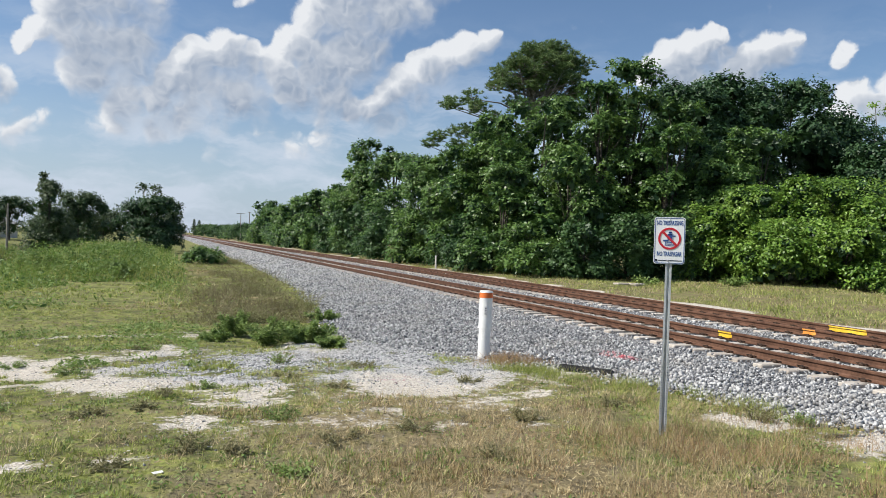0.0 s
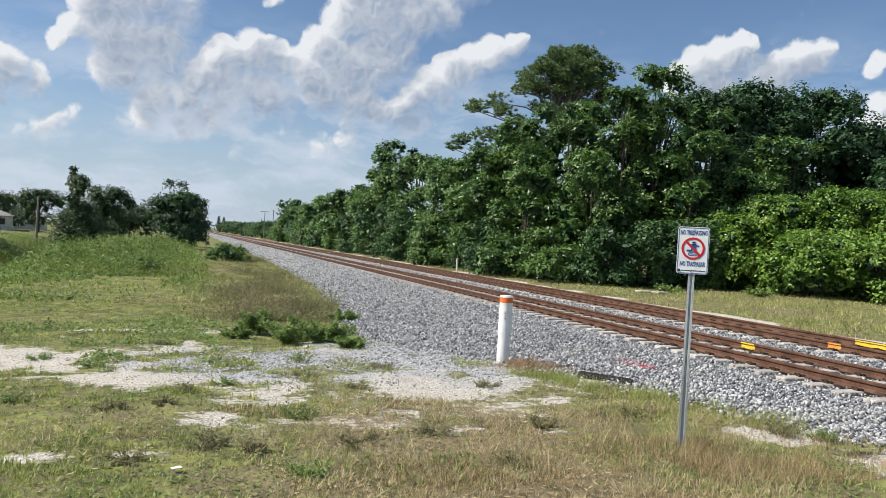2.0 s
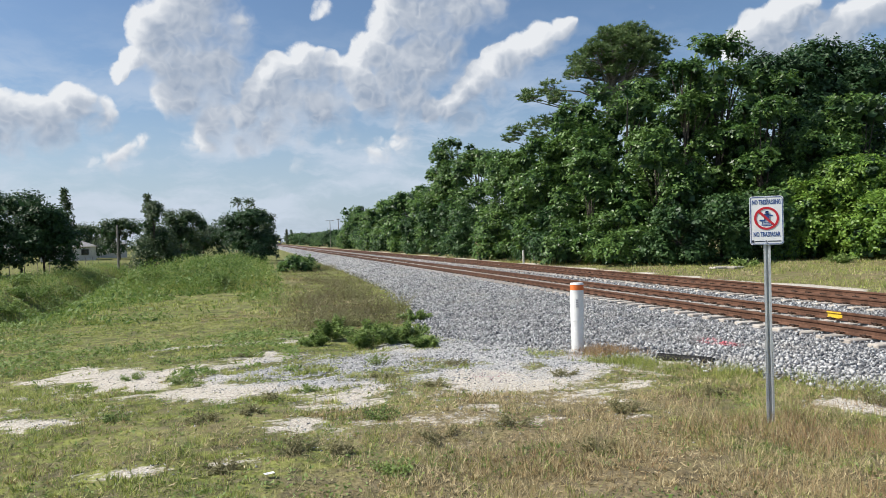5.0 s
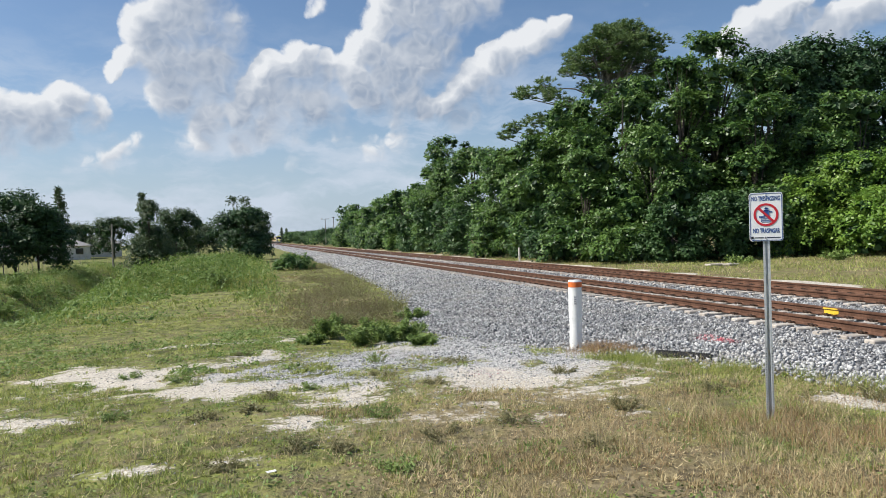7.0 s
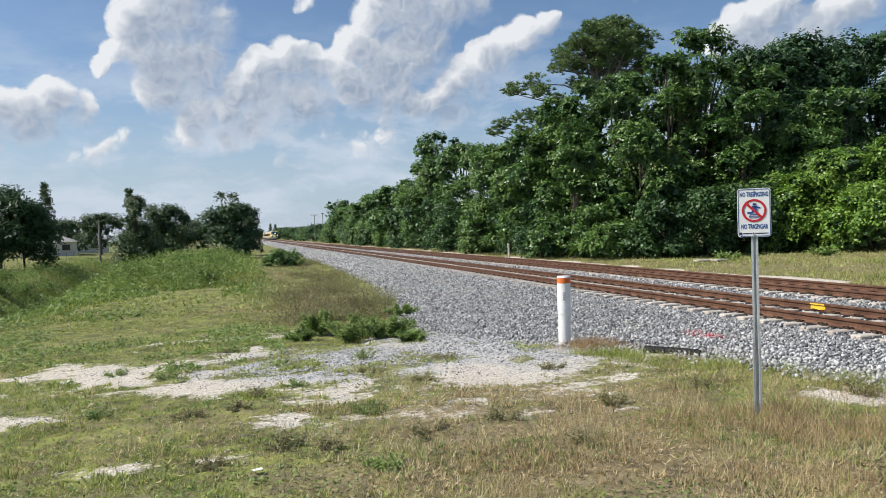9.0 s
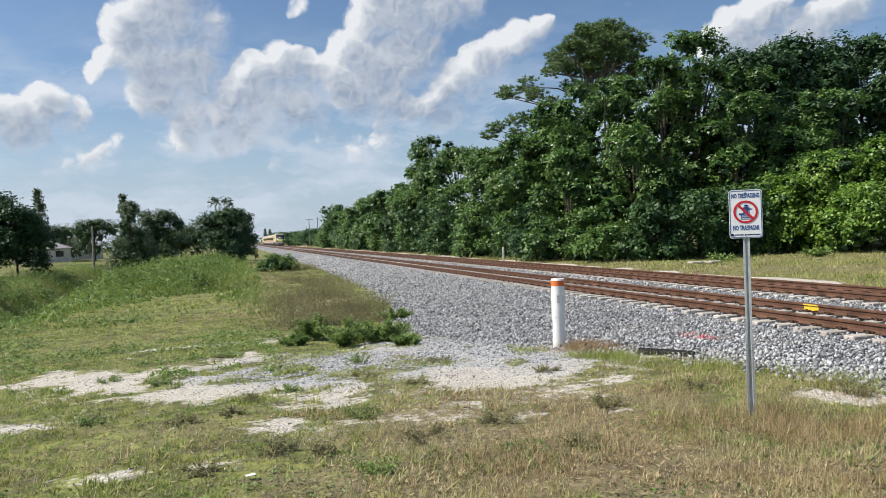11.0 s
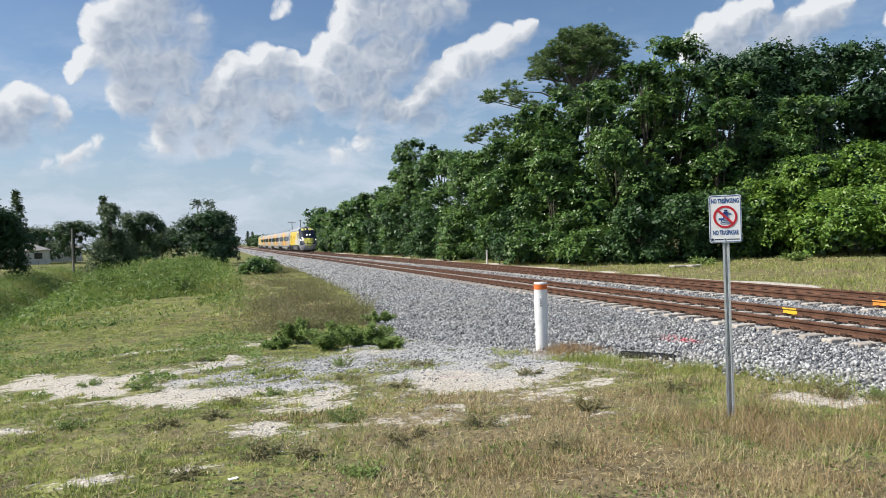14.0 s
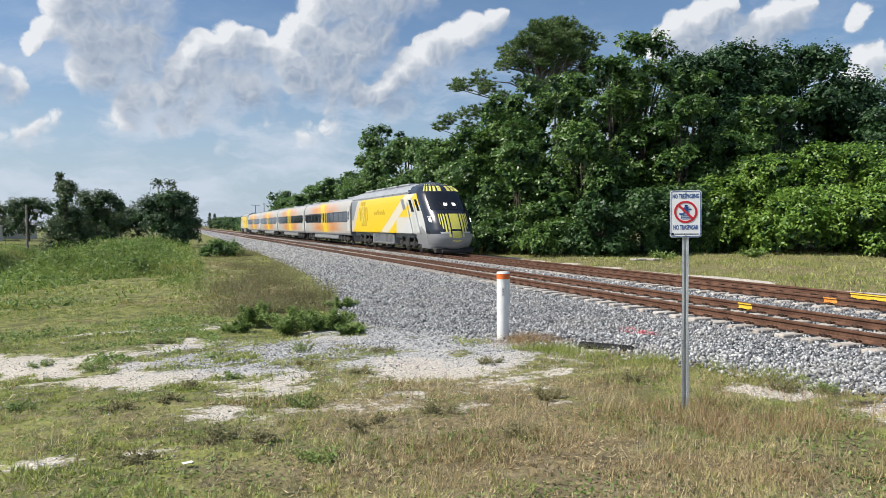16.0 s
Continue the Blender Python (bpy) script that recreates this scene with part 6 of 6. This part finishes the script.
def build_small_things():
    # half-buried black drain pipe at the ballast's foot
    x, y = -4.98, 3.45
    ob = tagged(empty("drain_pipe", x, y, float(height(x, y)) + 0.012, -52), "half-buried black corrugated drain pipe", "pipe")
    bm = bmesh.new()
    for i in range(22):
        cyl(bm, 0.075, 0.075, i * 0.036 - 0.4, i * 0.036 - 0.38, 16, Matrix.Rotation(radians(90), 4, "Y"))
    cyl(bm, 0.066, 0.066, -0.41, 0.41, 16, Matrix.Rotation(radians(90), 4, "Y"))
    part("ribs", bm, BLACK_PLASTIC, ob)
    bm = bmesh.new()
    vs = bmesh.ops.create_grid(bm, x_segments=4, y_segments=3, size=0.5)["verts"]
    for v in vs:
        v.co = Vector((v.co.x * 0.075, v.co.y * 0.045, 0.012 + 0.018 * noise.noise(v.co * 4)))
    bmesh.ops.solidify(bm, geom=bm.faces[:], thickness=0.003)
    lit = part("paper_litter", bm, LITTER)
    lx, ly = -10.95, -0.20
    lit.matrix_basis = pose(lx, ly, float(height(lx, ly)) + 0.02, 0, 0, 20)
    tagged(lit, "crumpled scrap of white paper in the grass", "litter")
    # white marker by the wood
    x, y = 9.2, 47.0
    ob = tagged(empty("white_stake", x, y, float(height(x, y))), "pale wooden stake at the wood's foot", "stake")
    part("shaft", boxed(-0.06, 0.06, -0.06, 0.06, -0.3, 1.1, bevel=0.015), WALL_PALE, ob)
    # slab of pale rubble beyond the tracks
    for i, (x, y) in enumerate([(15.0, 30.5), (15.8, 30.2)]):
        s = tagged(part("rubble_slab", boxed(-0.5, 0.5, -0.3, 0.3, 0, 0.14, bevel=0.04), CONCRETE), "pale broken slab lying in the grass", "rubble", "broken slabs")
        s.matrix_basis = pose(x, y, float(height(x, y)) - 0.02, 0, 0, 20 * i)


def power_pole(x, y, h, arms, label):
    ob = tagged(empty("power_pole", x, y, float(height(x, y))), label, "utility pole", "poles down the line")
    bm = bmesh.new()
    cyl(bm, 0.16, 0.10, -0.5, h, 10)
    part("pole", bm, WOOD_GREY, ob)
    for z, w in arms:
        arm = part("crossarm", boxed(-w, w, -0.06, 0.06, z - 0.07, z + 0.07), WOOD_GREY, ob)
        for s in (-0.9, 0.9):
            bm = bmesh.new()
            cyl(bm, 0.06, 0.04, z + 0.07, z + 0.3, 8, Matrix.Translation((s * w, 0, 0)))
            part("insulator", bm, WALL_PALE, arm)
    return ob


def build_house(x, y, rz, w, d, h, label):
    z = float(height(x, y))
    ob = tagged(empty("house", x, y, z, rz), label, "house", "bungalows beyond the ditch")
    part("wall", boxed(-w / 2, w / 2, -d / 2, d / 2, -0.3, h), WALL_PALE, ob)
    bm = bmesh.new()
    e = 0.5
    base = [bm.verts.new(p) for p in ((-w / 2 - e, -d / 2 - e, h), (w / 2 + e, -d / 2 - e, h), (w / 2 + e, d / 2 + e, h), (-w / 2 - e, d / 2 + e, h))]
    ridge = [bm.verts.new(p) for p in ((-w / 2 + d / 2, 0, h + d * 0.22), (w / 2 - d / 2, 0, h + d * 0.22))]
    for f in ((0, 1, 5, 4), (1, 2, 5), (2, 3, 4, 5), (3, 0, 4), (3, 2, 1, 0)):
        allv = base + ridge
        bm.faces.new([allv[i] for i in f])
    part("roof", bm, ROOF_GREY, ob, "grey shingle hip roof")
    for wx in (-w * 0.3, 0.0, w * 0.3):
        win = part("window", boxed(wx - 0.7, wx + 0.7, -d / 2 - 0.05, -d / 2 + 0.02, 0.9, 2.1), TRAIN_WHITE, ob)
        part("pane", boxed(wx - 0.62, wx + 0.62, -d / 2 - 0.07, -d / 2 - 0.03, 0.98, 2.02), GLASS_DARK, win)


def build_far_things():
    build_house(-45.0, 141.0, 12, 9.0, 7.0, 2.5, "pale bungalow with a grey roof behind trees")
    build_house(-58.0, 135.0, 10, 12.0, 8.0, 2.6, "pale bungalow with a grey roof behind trees")
    build_house(-46.0, 165.0, 10, 14.0, 8.0, 2.8, "pale bungalow with a grey roof behind trees")
    power_pole(-29.0, 97.7, 6.0, [], "slim grey pole on the lawn beyond the ditch")
    power_pole(11.6, 223.4, 8.6, [(8.6, 1.3)], "weathered power pole with a crossarm")
    power_pole(14.2, 223.2, 9.2, [(9.0, 0.5)], "weathered power pole with a small lamp arm")
    bm = bmesh.new()
    for i in range(12):
        y = 40 + 5.0 * i
        cyl(bm, 0.035, 0.035, -0.2, 1.2, 8, Matrix.Translation((-33.5 - 0.12 * i, y + 20, float(height(-33.5, y + 20)))))
    tagged(part("fence_posts", bm, WOOD_GREY), "thin grey fence posts along the lawn", "fence", kind="stuff")


build_far_things()
build_sign()
build_marker()
build_small_things()
build_tree_wall()
pine(23.8, 59.4, 21.0, pine_clumps(), "tall old pine with flat needle clumps above the wood", 600)
build_far_plants()
build_weeds()
build_grass()
build_marks()
LEAD = build_locomotive("leading yellow, white and dark-nosed diesel locomotive on the far track")
COACHES = [build_coach()]
for _ in range(3):
    COACHES.append(copy_thing(COACHES[0], Matrix()))
REAR = copy_thing(LEAD, Matrix())
tagged(REAR, "trailing yellow, white and dark-nosed diesel locomotive on the far track")
build_track("near_track", 0.0, "rusty rails on concrete ties, near track", 150, 90)
build_track("far_track", 4.27, "rusty rails on concrete ties, far track", 120, 60)


def motions():
    """The train runs down the far track towards the camera at an even pace."""
    times = [0, 2, 4, 6, 8, 10, 12, 14, 16]
    z = 0.02

    def run(car, at, turn=0.0):
        walk(car, [(t, pose(TRACK_X, at + SPEED * (16 - t), z, 0, 0, turn)) for t in times])
    run(LEAD, GAP_END - LOCO_LENGTH)
    for i, car in enumerate(COACHES):
        run(car, GAP_END + 0.2 + COACH_PITCH * (i + 0.5))
    run(REAR, GAP_END + 0.4 + COACH_PITCH * 4 + LOCO_LENGTH, 180.0)


motions()
